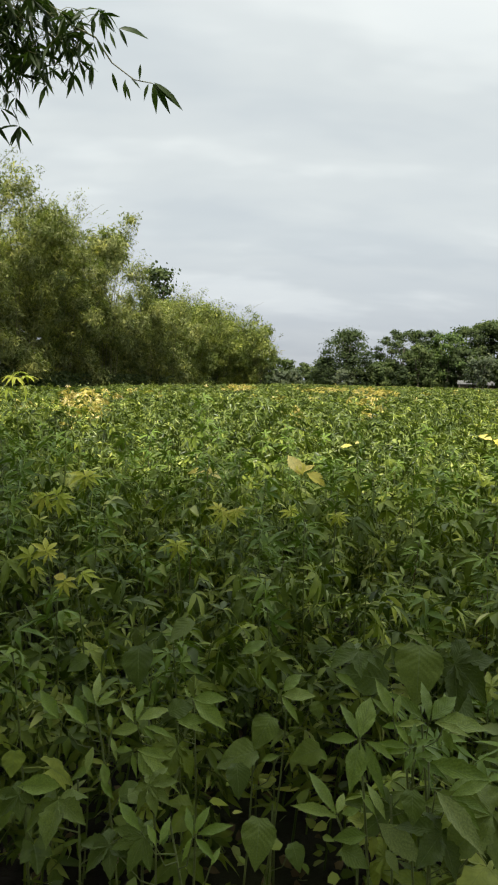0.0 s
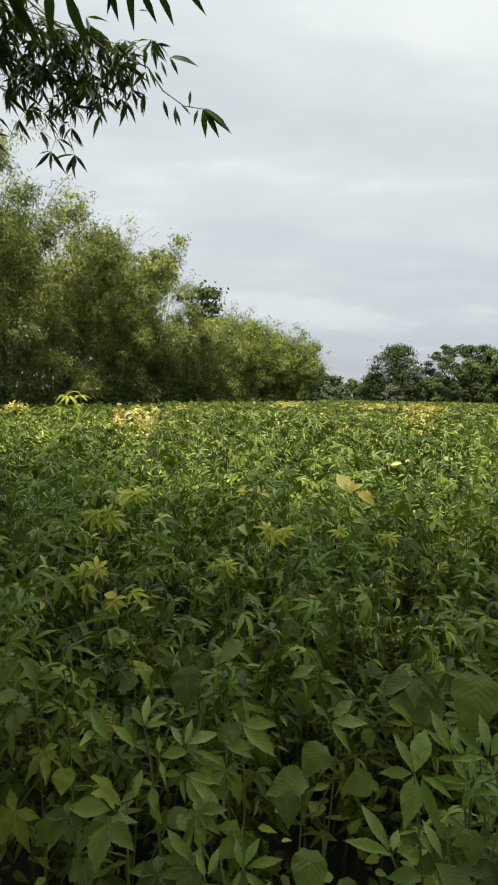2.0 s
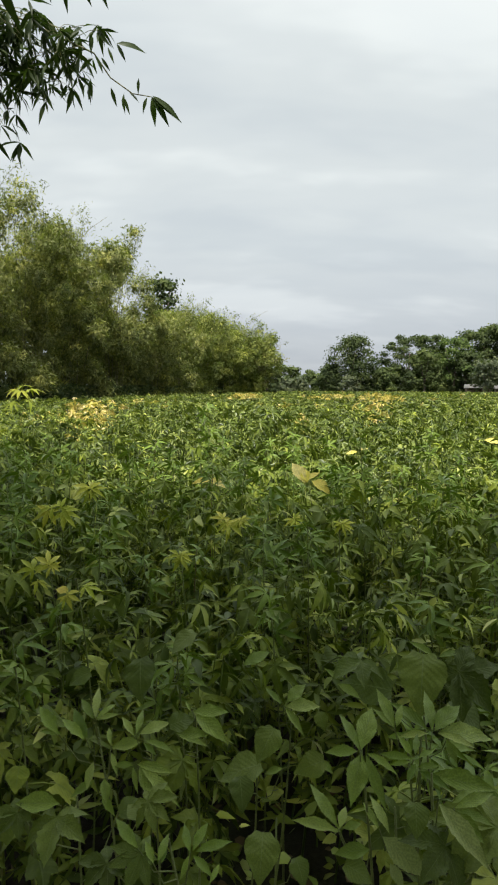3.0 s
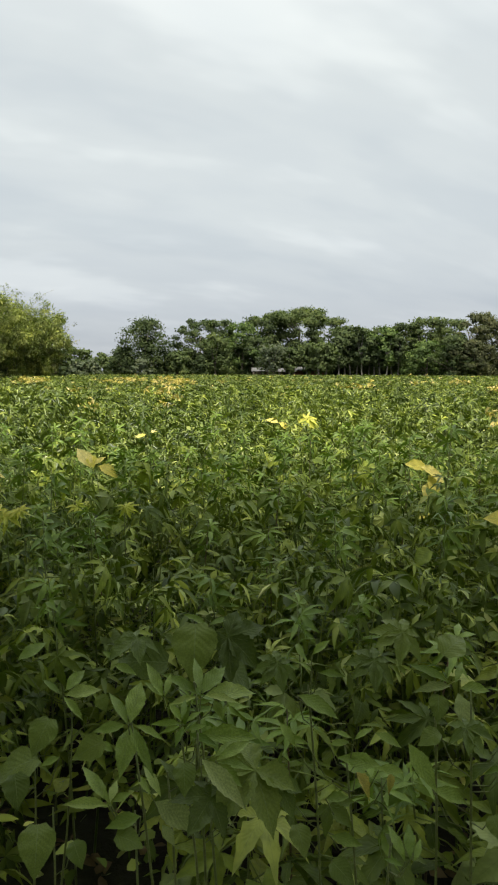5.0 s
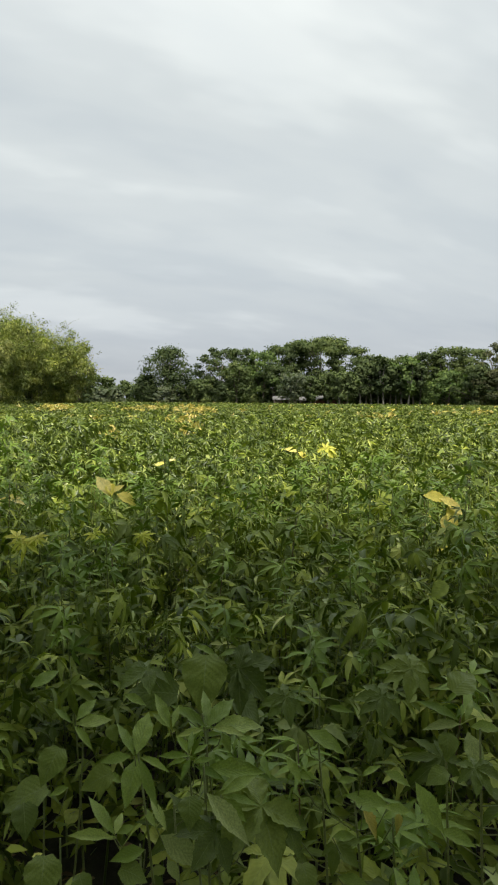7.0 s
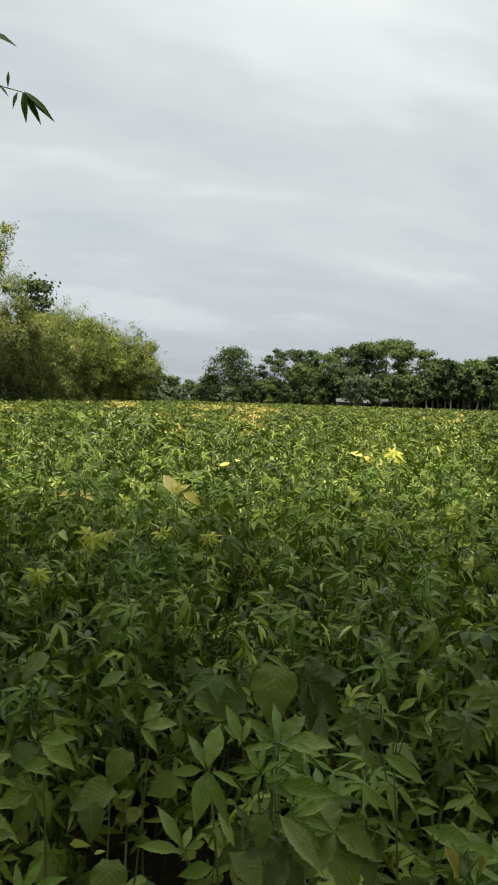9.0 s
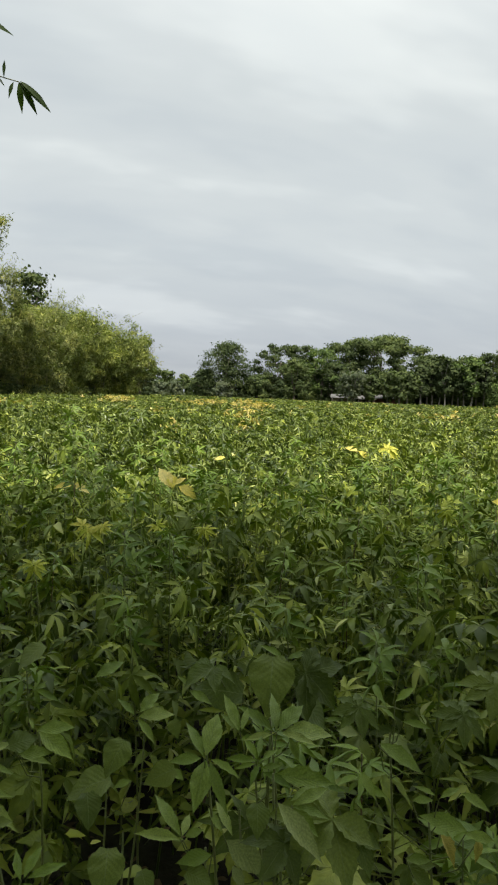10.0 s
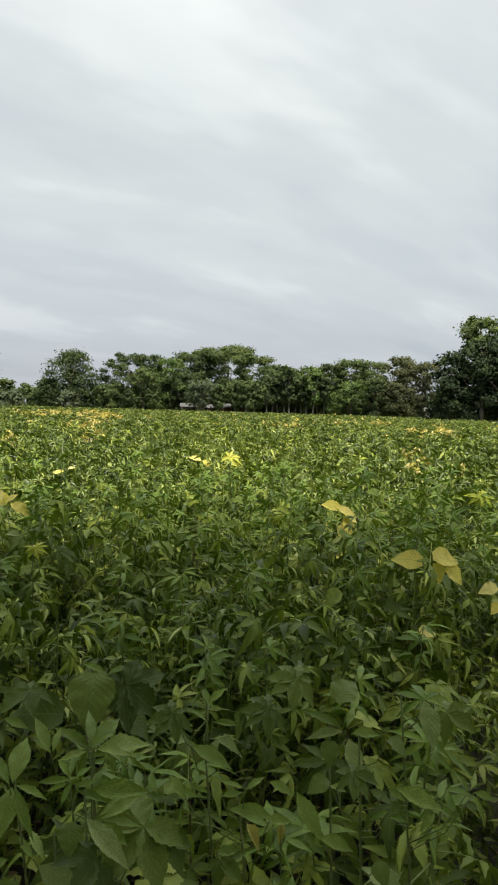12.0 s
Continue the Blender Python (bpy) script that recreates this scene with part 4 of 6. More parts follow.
edge_plant((-0.21, 3.26), 1.05, stem_green, [
    ("lance_yellow", (-0.210, 3.238, 1.040), (-0.305, 3.240, 1.045)),
    ("lance_yellow", (-0.210, 3.238, 1.037), (-0.121, 3.234, 1.029)),
    ("lance_yellow", (-0.204, 3.237, 1.028), (-0.164, 3.254, 1.059))], YELLOW_LABEL)
edge_plant((-0.79, 3.06), 1.04, stem_green, [
    ("palm_lime", (-0.786, 3.039, 1.030), (-0.875, 3.060, 1.069)),
    ("palm_lime", (-0.781, 3.039, 1.027), (-0.704, 3.045, 1.038)),
    ("palm_lime", (-0.786, 3.037, 1.011), (-0.748, 3.014, 0.970)),
    ("palm_lime", (-0.792, 3.038, 1.022), (-0.838, 3.020, 0.991))], LIME_LABEL)
edge_plant((-0.20, 1.82), 1.04, stem_green, [
    ("palm_lime", (-0.198, 1.802, 1.030), (-0.227, 1.816, 1.055)),
    ("palm_lime", (-0.192, 1.802, 1.030), (-0.154, 1.807, 1.037)),
    ("palm_lime", (-0.195, 1.801, 1.022), (-0.173, 1.784, 0.993)),
    ("palm_lime", (-0.198, 1.802, 1.025), (-0.207, 1.787, 1.000))], LIME_LABEL)
edge_plant((0.18, 2.36), 1.04, stem_green, [
    ("palm_lime", (0.175, 2.337, 1.024), (0.132, 2.360, 1.036)),
    ("palm_lime", (0.179, 2.335, 1.022), (0.223, 2.310, 1.005)),
    ("palm_lime", (0.175, 2.337, 1.030), (0.196, 2.346, 1.057))], LIME_LABEL)
edge_plant((0.34, 2.28), 1.04, stem_green, [
    ("palm_lime", (0.341, 2.260, 1.030), (0.312, 2.278, 1.043)),
    ("palm_lime", (0.347, 2.258, 1.028), (0.391, 2.250, 1.040)),
    ("palm_lime", (0.343, 2.259, 1.024), (0.352, 2.236, 0.992))], LIME_LABEL)
edge_plant((-0.03, 2.33), 1.04, stem_green, [
    ("palm_yellow", (-0.030, 2.316, 1.026), (-0.074, 2.335, 1.033)),
    ("palm_yellow", (-0.024, 2.314, 1.030), (0.009, 2.312, 1.045)),
    ("palm_lime", (-0.028, 2.315, 1.022), (-0.011, 2.296, 1.002))], YELLOW_LABEL)
edge_plant((1.47, 2.55), 1.05, stem_green, [
    ("palm_lime", (1.465, 2.535, 1.040), (1.412, 2.564, 1.056)),
    ("palm_lime", (1.473, 2.533, 1.037), (1.531, 2.533, 1.072)),
    ("palm_lime", (1.468, 2.534, 1.032), (1.469, 2.513, 0.998))], YELLOW_LABEL)
edge_plant((0.81, 4.83), 1.06, stem_green, [
    ("lance_yellow", (0.818, 4.804, 1.041), (0.746, 4.821, 1.028)),
    ("lance_yellow", (0.839, 4.798, 1.050), (0.891, 4.797, 1.080)),
    ("heart_yellow", (0.789, 4.813, 1.028), (0.731, 4.837, 1.036))], YELLOW_LABEL)
edge_plant((2.62, 5.84), 1.06, stem_green, [
    ("palm_yellow", (2.607, 5.829, 1.033), (2.478, 5.863, 1.014)),
    ("palm_yellow", (2.629, 5.823, 1.050), (2.745, 5.802, 1.085)),
    ("palm_yellow", (2.617, 5.824, 1.027), (2.585, 5.774, 0.922)),
    ("palm_yellow", (2.639, 5.817, 1.027), (2.716, 5.762, 0.978)),
    ("palm_yellow", (2.618, 5.826, 1.050), (2.576, 5.879, 1.116))], YELLOW_LABEL)
edge_plant((2.18, 5.50), 1.06, stem_green, [
    ("lance_yellow", (2.176, 5.477, 1.050), (2.073, 5.542, 1.100)),
    ("lance_yellow", (2.176, 5.477, 1.050), (2.277, 5.413, 1.000))], YELLOW_LABEL)
edge_plant((3.14, 2.96), 1.04, stem_green, [
    ("palm_lime", (3.142, 2.946, 1.030), (3.068, 2.996, 1.055)),
    ("palm_lime", (3.148, 2.943, 1.030), (3.238, 2.898, 1.026)),
    ("palm_lime", (3.142, 2.945, 1.015), (3.158, 2.910, 0.969))], LIME_LABEL)

# A plant that overtops the others on the bamboo's side.
fore_plant((-1.78, 4.85), 1.56, stem_green, [
    ("palm_lime", -1.821, 4.850, 1.509, 4, -10, 85, 0.105),
    ("palm_lime", -1.721, 4.840, 1.509, 2, 8, -80, 0.105),
    ("palm_lime", -1.781, 4.890, 1.539, 12, 0, 20, 0.105),
    ("palm_lime", -1.781, 4.810, 1.499, -20, 0, 180, 0.105),
    ("palm_lime", -1.731, 4.810, 1.429, -25, 10, -60, 0.105),
    ("palm_lime", -1.831, 4.810, 1.409, -25, -10, 120, 0.105)], LIME_LABEL)


# ---------------------------------------------------------------- the rest of the field, joined
def kite(fingers):
    """A hand-shaped leaf of folded kites, 1 long."""
    out = []
    for deg, long in fingers:
        a, w = radians(deg), 0.145
        V = np.array([(0, 0, 0), (-w * long, 0.48 * long, 0.09), (0, long, -0.30 * long), (w * long, 0.48 * long, 0.09)])
        c, s = math.cos(a), math.sin(a)
        V[:, :2] = V[:, :2] @ np.array([[c, -s], [s, c]])
        out.append((V, np.array([(0, 2, 1), (0, 3, 2)])))
    return joined(out)


KITE5 = kite([(0, 1.0), (54, 0.92), (-52, 0.88), (110, 0.66), (-112, 0.62)])
KITE3 = kite([(0, 1.0), (64, 0.85), (-60, 0.82)])
KITE2 = kite([(20, 1.0), (-35, 0.9)])
ROUND = (np.array([(0, 0, 0), (-0.30, 0.22, 0.05), (-0.24, 0.58, 0.02), (0, 1, -0.1), (0.24, 0.58, 0.02), (0.30, 0.22, 0.05)]), np.array([(0, 2, 1), (0, 3, 2), (0, 4, 3), (0, 5, 4)]))

# Patches of yellowed plants: x, y, half width, half depth, share of the leaves.
PATCHES = [(-3.2, 13.4, 0.75, 3.3, 0.97), (-2.4, 9.6, 0.50, 1.7, 0.97), (-2.2, 8.9, 0.3, 0.6, 0.97), (0.56, 8.95, 0.16, 0.3, 0.6), (4.55, 36.5, 1.03, 4.95, 0.97), (-0.4, 32, 0.8, 4.4, 0.97), (4.4, 21.9, 0.63, 2.75, 0.97),
           (3.1, 14.5, 0.30, 1.4, 0.81), (2.15, 10.6, 0.34, 0.77, 0.9), (8.9, 15.8, 0.57, 1.32, 0.74), (10, 11.3, 0.46, 0.66, 0.97), (16.1, 21.4, 0.8, 1.54, 0.74),
           (6.2, 30, 0.57, 2.2, 0.97), (-7, 14, 1.03, 1.76, 0.97), (-3.1, 12.4, 0.6, 2.0, 1.2), (-2.6, 10.3, 0.5, 1.4, 1.2), (3, 26, 0.57, 2.75, 0.97), (1.3, 15, 0.23, 0.88, 0.65), (5.2, 5.2, 0.29, 0.33, 0.81)]


CLUSTERS = []
pick_rnd = random.Random(61)
for px, py, w, h, amount in PATCHES:
    for k in range(max(2, int(1.5 + 4.6 * w * amount * math.sqrt(h)))):
        CLUSTERS.append((px + w * pick_rnd.gauss(0, 0.62), py + h * pick_rnd.gauss(0, 0.62), (0.10 + 0.007 * py) * pick_rnd.uniform(0.7, 1.5), (0.13 + 0.012 * py) * pick_rnd.uniform(0.7, 1.4)))


def yellowed(x, y):
    """Which plants have turned: whole small groups, and a rare one alone."""
    share = np.full(len(x), 0.0025)
    for px, py, w, h in CLUSTERS:
        near = (np.abs(x - px) < 2.5 * w) & (np.abs(y - py) < 2.5 * h)
        share[near] = np.maximum(share[near], 0.92 * np.exp(-(((x[near] - px) / w) ** 2 + ((y[near] - py) / h) ** 2) ** 2))
    return rng.random(len(x)) < share


def in_field(x, y):
    d = np.hypot(x, y)
    right = np.interp(y, [0, 40, 50, 95], [60, 60, 52, 80])
    return (x > bamboo_line(y) + 2.0) & (x < right) & (d < 97) & (y > 0.45) & (d > 1.0)


def plant_template(seed):
    """A whole plant 1 m tall of simple leaves."""
    r = np.random.default_rng(seed)
    n = 30
    s = 0.35 + 0.65 * r.random(n) ** 0.7
    turn = np.arange(n) * 2.4 + r.uniform(-0.4, 0.4, n)
    out = r.uniform(0.05, 0.11, n)
    pos = np.stack([-np.sin(turn) * out, np.cos(turn) * out, s + 0.03], -1)
    # part of the leaves hang to one side, as the wind leaves them
    turn = np.where(r.random(n) < 0.4, r.normal(-1.4, 0.55, n), turn)
    R = turned(turn, r.uniform(-0.9, 0.6, n), r.uniform(-0.7, 0.7, n))
    kinds = r.integers(0, 10, n)
    size = r.uniform(0.055, 0.108, n)
    parts_ = []
    for form, w in ((KITE5, kinds < 4), (KITE3, (kinds >= 4) & (kinds < 7)), (ROUND, kinds >= 7)):
        parts_.append(scattered(*form, pos[w], R[w], size[w] * (0.8 if form is ROUND else 1.0)))
    stem = tube([(0, 0, 0), (0.01, 0.01, 0.5), (0.0, 0.02, 1.0)], [0.004, 0.003, 0.0015], 3)
    V, F = joined([*parts_, stem])
    return V, F, len(F)


def spots(x0, x1, y0, y1, per_m2, keep):
    n = int((x1 - x0) * (y1 - y0) * per_m2)
    x, y = rng.uniform(x0, x1, n), rng.uniform(y0, y1, n)
    ok = in_field(x, y)
    ok[ok] = keep(x[ok], y[ok])
    return x[ok], y[ok]


def wedge(x, y):
    a = np.degrees(np.arctan2(x, y))
    return (a > -38) & (a < 53)


def crop_belt(name, pieces, label, green=None):
    V, F, I, base = [], [], [], 0
    for v, f, i in pieces:
        V.append(v), F.append(f + base), I.append(i)
        base += len(v)
    me = mesh_np(name, np.concatenate(V), np.concatenate(F), [green or leaf_field, leaf_field_yellow], np.concatenate(I))
    return tagged(new(name, me), label, "crop", kind="stuff")


# whole plants from the near ones outwards, and on both sides of the view
pieces = []
x, y = spots(-9, 12, 0.4, 13.5, 17, lambda x, y: np.where(wedge(x, y), (np.hypot(x, y) > REACH - 0.1) & (np.hypot(x, y) < 13), (np.hypot(x, y) < 4.5) & (np.hypot(x, y) > 1.3)))
yel = yellowed(x, y)
tops = canopy(x, y) * np.where(yel, rng.uniform(1.0, 1.12, len(x)), rng.uniform(0.70, 1.10, len(x)))
templates = [plant_template(90 + i) for i in range(8)]
pick = rng.integers(0, 8, len(x))
for k, (tV, tF, faces) in enumerate(templates):
    w = pick == k
    m = int(w.sum())
    R = turned(rng.normal(0, 0.7, m), rng.normal(0, 0.06, m), rng.normal(0, 0.06, m)) * np.stack([np.ones(m), np.ones(m), tops[w]], -1)[:, :, None]
    V, F = scattered(tV, tF, np.stack([x[w], y[w], np.zeros(m)], -1), R, np.ones(m))
    # only the upper leaves of a sick plant turn yellow
    high = np.repeat(tops[w], faces) * np.tile(tV[tF].mean(1)[:, 2], m) > 0.80 * np.repeat(tops[w], faces)
    pieces.append((V, F, (np.repeat(yel[w], faces) & high).astype(int)))


def leafy_template(seed, n=23):
    """A low plant 1 m tall with narrow-fingered leaves, all joined."""
    r = random.Random(seed)
    pieces_, turn = [tube([(0, 0, 0), (0.01, 0.01, 0.5), (0.0, 0.02, 1.0)], [0.0045, 0.0035, 0.0015], 4)], r.uniform(0, 6.28)
    for i in range(n):
        s, turn = 0.25 + 0.75 * (i / (n - 1)) ** 0.75, turn + 2.4 + r.uniform(-0.4, 0.4)
        yaw = r.gauss(-1.4, 0.6) if r.random() < 0.35 else turn
        blades = blade_palmate(r, r.choice((3, 5, 5, 7)), 4, r.uniform(0.09, 0.17), 0.05)
        bV, bF = joined([(v, f) for v, f, _ in blades])
        m = np.array((pose(0, 0, 0, math.degrees(r.uniform(-1.0, 0.35)), r.uniform(-40, 40), math.degrees(yaw))).to_3x3())
        out, size = r.uniform(0.03, 0.11), r.uniform(0.045, 0.095)
        pieces_.append((bV * size @ m.T + (-math.sin(yaw) * out, math.cos(yaw) * out, s), bF))
    V, F = joined(pieces_)
    return V, F, len(F)


x, y = spots(-3.5, 4.5, 0.4, 5.2, 33, lambda x, y: wedge(x, y) & (np.hypot(x, y) > 1.6) & (np.hypot(x, y) < REACH) & ~hollow(x, y - 0.1))
tops = canopy(x, y) * rng.uniform(0.62, 1.03, len(x))
pick = rng.integers(0, 8, len(x))
lower = []
for k, (tV, tF, faces) in enumerate([leafy_template(190 + i) for i in range(8)]):
    w = pick == k
    m = int(w.sum())
    R = turned(rng.normal(0, 0.9, m), rng.normal(0, 0.08, m), rng.normal(0, 0.08, m)) * np.stack([np.ones(m), np.ones(m), tops[w]], -1)[:, :, None]
    V, F = scattered(tV, tF, np.stack([x[w], y[w], np.zeros(m)], -1), R, np.ones(m))
    lower.append((V, F, np.zeros(len(F), int)))
crop_belt("kenaf_crop", lower, "slighter green kenaf plants filling in between the taller ones", leaf_weed)
crop_belt("kenaf_crop", pieces, "dense green kenaf crop with scattered yellowed tops")


def leaf_belt(name, template, x, y, depth, size, label):
    n = len(x)
    yel = yellowed(x, y)
    z = canopy(x, y) - np.abs(rng.normal(0, depth, n)) * np.where(yel, 0.5, 1.0) + 0.05 * (rng.random(n) < 0.12) + 0.07 * yel
    R = turned(rng.uniform(0, 6.28, n), rng.normal(-0.1, 0.5, n), rng.normal(0, 0.5, n))
    V, F = scattered(*template, np.stack([x, y, z], -1), R, rng.uniform(0.75, 1.25, n) * size * (1 + 0.35 * yel))
    crop_belt(name, [(V, F, np.repeat(yel, len(template[1])))], label)


x, y = spots(-12, 40, 4, 42, 76, lambda x, y: wedge(x, y) & (np.hypot(x, y) > 12) & (np.hypot(x, y) < 42))
leaf_belt("kenaf_crop", KITE3, x, y, 0.10, 0.125, "dense green kenaf canopy further into the field")
x, y = spots(-14, 80, 20, 98, 23, lambda x, y: wedge(x, y) & (np.hypot(x, y) > 40))
leaf_belt("kenaf_crop", KITE2, x, y, 0.14, 0.23, "light green far end of the kenaf field")
x, y = spots(-12, 60, 0, 60, 14, lambda x, y: ~wedge(x, y) & (np.hypot(x, y) > 5.5))
leaf_belt("kenaf_crop", KITE2, x, y, 0.16, 0.19, "green kenaf canopy along the side of the field")

# low weeds and fallen leaves between the first stems
n = 1900
a, d = rng.uniform(radians(-40), radians(55), n), 0.75 + 2.4 * rng.random(n) ** 1.2
pos = np.stack([np.sin(a) * d, np.cos(a) * d, rng.uniform(0.04, 0.5, n) * np.clip((d - 0.6) / 0.8, 0.15, 1)], -1)
V, F = scattered(*ROUND, pos, turned(rng.uniform(0, 6.28, n), rng.normal(-0.1, 0.4, n), rng.normal(0, 0.4, n)), rng.uniform(0.025, 0.06, n))
tagged(new("weeds", mesh_np("weeds", V, F, [leaf_weed])), "small green weeds growing between the crop stems", "weeds", kind="stuff")
n = 900
a, d = rng.uniform(radians(-60), radians(65), n), 0.3 + 2.2 * rng.random(n)
pos = np.stack([np.sin(a) * d, np.cos(a) * d, rng.uniform(0.022, 0.045, n)], -1)
V, F = scattered(*ROUND, pos, turned(rng.uniform(0, 6.28, n), rng.normal(0, 0.25, n), rng.normal(0, 0.25, n)), rng.uniform(0.025, 0.06, n))
tagged(new("leaf_litter", mesh_np("leaf_litter", V, F, [dry_leaf])), "dry brown fallen leaves on the soil", "fallen leaves", kind="stuff")


# ---------------------------------------------------------------- bamboo
LANCE = (np.array([(0, 0, 0), (-0.125, 0.38, 0.03), (0, 1, -0.12), (0.125, 0.38, 0.03)]), np.array([(0, 2, 1), (0, 3, 2)]))


def arch(base, azimuth, tall, spread, droop, n=9):
    """A culm's line: straight below, bending outwards and over above."""
    s = np.linspace(0, 1, n)
    out = spread * s ** 2.2
    z = tall * (s - droop * s ** 4)
    return np.stack([base[0] + np.sin(azimuth) * out, base[1] + np.cos(azimuth) * out, base[2] + z], -1)


def bamboo_clump(x, y, tall, wide, leaves, leaf, colour, seed, label, low=0.06, plume=0):
    """A clump of arching culms wrapped in drooping sprays of narrow leaves."""
    r = np.random.default_rng(seed)
    clump = tagged(new("bamboo_clump"), label, "bamboo", "bamboo clumps beside the field")
    clump.location = (x, y, 0)
    lines, whips = [], []
    for i in range(26):
        a = r.uniform(0, 6.28)
        rad = 0.9 * math.sqrt(r.random())
        k = r.uniform(0.72, 1.0)
        lines.append(arch((rad * math.sin(a), rad * math.cos(a), -0.05), a + r.normal(0, 0.5), tall * k * 1.12, wide * r.uniform(0.35, 1.0), 0.16 + 0.1 * r.random(), 10))
    for i in range(8):
        a = r.uniform(0, 6.28)
        whips.append(arch((0.5 * math.sin(a), 0.5 * math.cos(a), -0.05), a, tall * r.uniform(1.08, 1.24), wide * r.uniform(0.6, 1.15), 0.20, 10))
    for i in range(plume):
        lines.append(arch((0.2 * i, 0, -0.05), 1.4 + 0.2 * i, tall * 1.36, wide * 0.46, 0.07, 10))
    for i, line in enumerate(lines[:9] + lines[26:] + whips):
        V, F = tube(line, np.linspace(0.045 if i < 9 else 0.03, 0.006, len(line)), 5)
        part("culm", smooth(mesh_np("culm", V, F, [culm_skin])), clump)
    n = leaves // 9
    stack = np.array(lines)

    def along(which, s):
        f = s * 9
        i0 = np.minimum(f.astype(int), 8)
        return stack[which, i0] * (1 - (f - i0))[:, None] + stack[which, i0 + 1] * (f - i0)[:, None]

    # boughs: rounded masses of foliage out from the culms, drooping at their rims
    count = 90
    s = low + (1 - low) * ((np.arange(count) + r.random(count)) / count) ** 0.72
    turn = r.uniform(0, 6.28, count)
    reach = wide * 0.78 * np.interp(s, [0, 0.25, 0.5, 0.8, 1.0], [0.45, 0.85, 1.0, 0.85, 0.5]) * r.uniform(0.25, 1.0, count)
    heart = along(r.integers(0, 26, count), s) + np.stack([np.sin(turn) * reach, np.cos(turn) * reach, -0.2 * reach], -1)
    girth = wide * r.uniform(0.06, 0.16, count) * np.where(s > 0.75, 1.15, 1.0)
    bough = r.choice(count, n, p=girth ** 2 / (girth ** 2).sum())
    off = r.normal(0, 1, (n, 3))
    off *= (0.55 + 0.45 * r.random((n, 1))) * 1.25 / np.linalg.norm(off, axis=1)[:, None]
    off[:, 2] = np.where(off[:, 2] > 0, off[:, 2], 0.6 * off[:, 2]) - 0.25 * (off[:, 0] ** 2 + off[:, 1] ** 2)
    shoot = heart[bough] + off * girth[bough][:, None]
    skyward = off + (0, 0, 0.8)
    loose = r.random(n) < 0.13
    shoot[loose] = along(r.integers(0, 26, int(loose.sum())), low + (1 - low) * r.random(int(loose.sum()))) + r.normal(0, 0.35, (int(loose.sum()), 3))
    if plume:
        tip = r.random(n) < 0.028
        shoot[tip] = along(r.integers(26, len(lines), int(tip.sum())), r.uniform(0.72, 1.0, int(tip.sum()))) + r.normal(0, 0.22, (int(tip.sum()), 3))
    # thin whips reach past the mass, with loose tufts
    wisp = r.random(n) < 0.030
    m = int(wisp.sum())
    f = 9 * (1 - 0.38 * ((r.integers(0, 9, m) + 0.25 * r.random(m)) / 9))
    i0 = np.minimum(f.astype(int), 8)
    reed = np.array(whips)[r.integers(0, 8, m)]
    shoot[wisp] = reed[np.arange(m), i0] * (1 - (f - i0))[:, None] + reed[np.arange(m), i0 + 1] * (f - i0)[:, None] + r.normal(0, 0.10, (m, 3))
    shoot[:, 2] = np.maximum(shoot[:, 2], 0.15)
    spray = np.repeat(shoot, 9, 0) + r.normal(0, 0.10 + 0.25 * leaf, (n * 9, 3)) * (1, 1, 0.8)
    V, F = scattered(*LANCE, spray, facing(np.repeat(skyward, 9, 0), r, 0.5, 0.9), r.uniform(0.6, 1.15, n * 9) * leaf * np.repeat(np.where(wisp, 0.7, 1.0), 9))
    part("foliage", mesh_np("foliage", V, F, [colour], normals=rounded(np.repeat(skyward, 9, 0), len(LANCE[0]), r, 0.3)), clump)
    return clump


OLIVE = "tall olive-green bamboo clump with drooping leaf sprays"
FRESH = "bright green bamboo clump at the field's edge"
BROWN = "bamboo clump with yellow-brown drying leaves"
for i, (x, y, tall, wide, leaves, leaf, colour, label, plume) in enumerate([
    (-13.6, 14.5, 10.6, 3.8, 30000, 0.21, bamboo_olive, OLIVE, 0),
    (-12.8, 20.0, 11.2, 4.0, 60000, 0.21, bamboo_olive, OLIVE, 0),
    (-12.2, 25.5, 10.9, 4.0, 56000, 0.22, bamboo_olive, OLIVE, 0),
    (-11.2, 30.5, 11.2, 4.0, 50000, 0.24, bamboo_olive, OLIVE, 0),
    (-10.6, 35.5, 11.0, 3.7, 46000, 0.25, bamboo_olive, OLIVE, 0),
    (-9.4, 40.5, 9.2, 3.5, 40000, 0.27, bamboo_olive, OLIVE, 3),
    (-7.9, 46.0, 8.0, 4.4, 38000, 0.29, bamboo_olive, OLIVE, 0),
    (-6.4, 51.5, 8.8, 4.2, 30000, 0.31, bamboo_fresh, FRESH, 0),
    (-4.9, 57.0, 9.2, 4.4, 30000, 0.33, bamboo_fresh, FRESH, 0),
    (-3.0, 62.5, 9.2, 4.4, 28000, 0.35, bamboo_fresh, FRESH, 0),
    (-1.4, 67.5, 8.4, 4.0, 24000, 0.36, bamboo_fresh, FRESH, 0),
    (-0.3, 71.5, 7.2, 3.4, 20000, 0.36, bamboo_brown, BROWN, 0),
]):
    bamboo_clump(x, y, tall, wide, leaves, leaf, colour, 300 + i, label, plume=plume)


# ---------------------------------------------------------------- broad-leaved trees
CLUMP = (np.array([(0, -0.5, 0), (-0.42, -0.1, 0.12), (-0.2, 0.45, -0.05), (0.25, 0.5, 0.1), (0.45, -0.05, -0.06)]), np.array([(0, 2, 1), (0, 3, 2), (0, 4, 3)]))


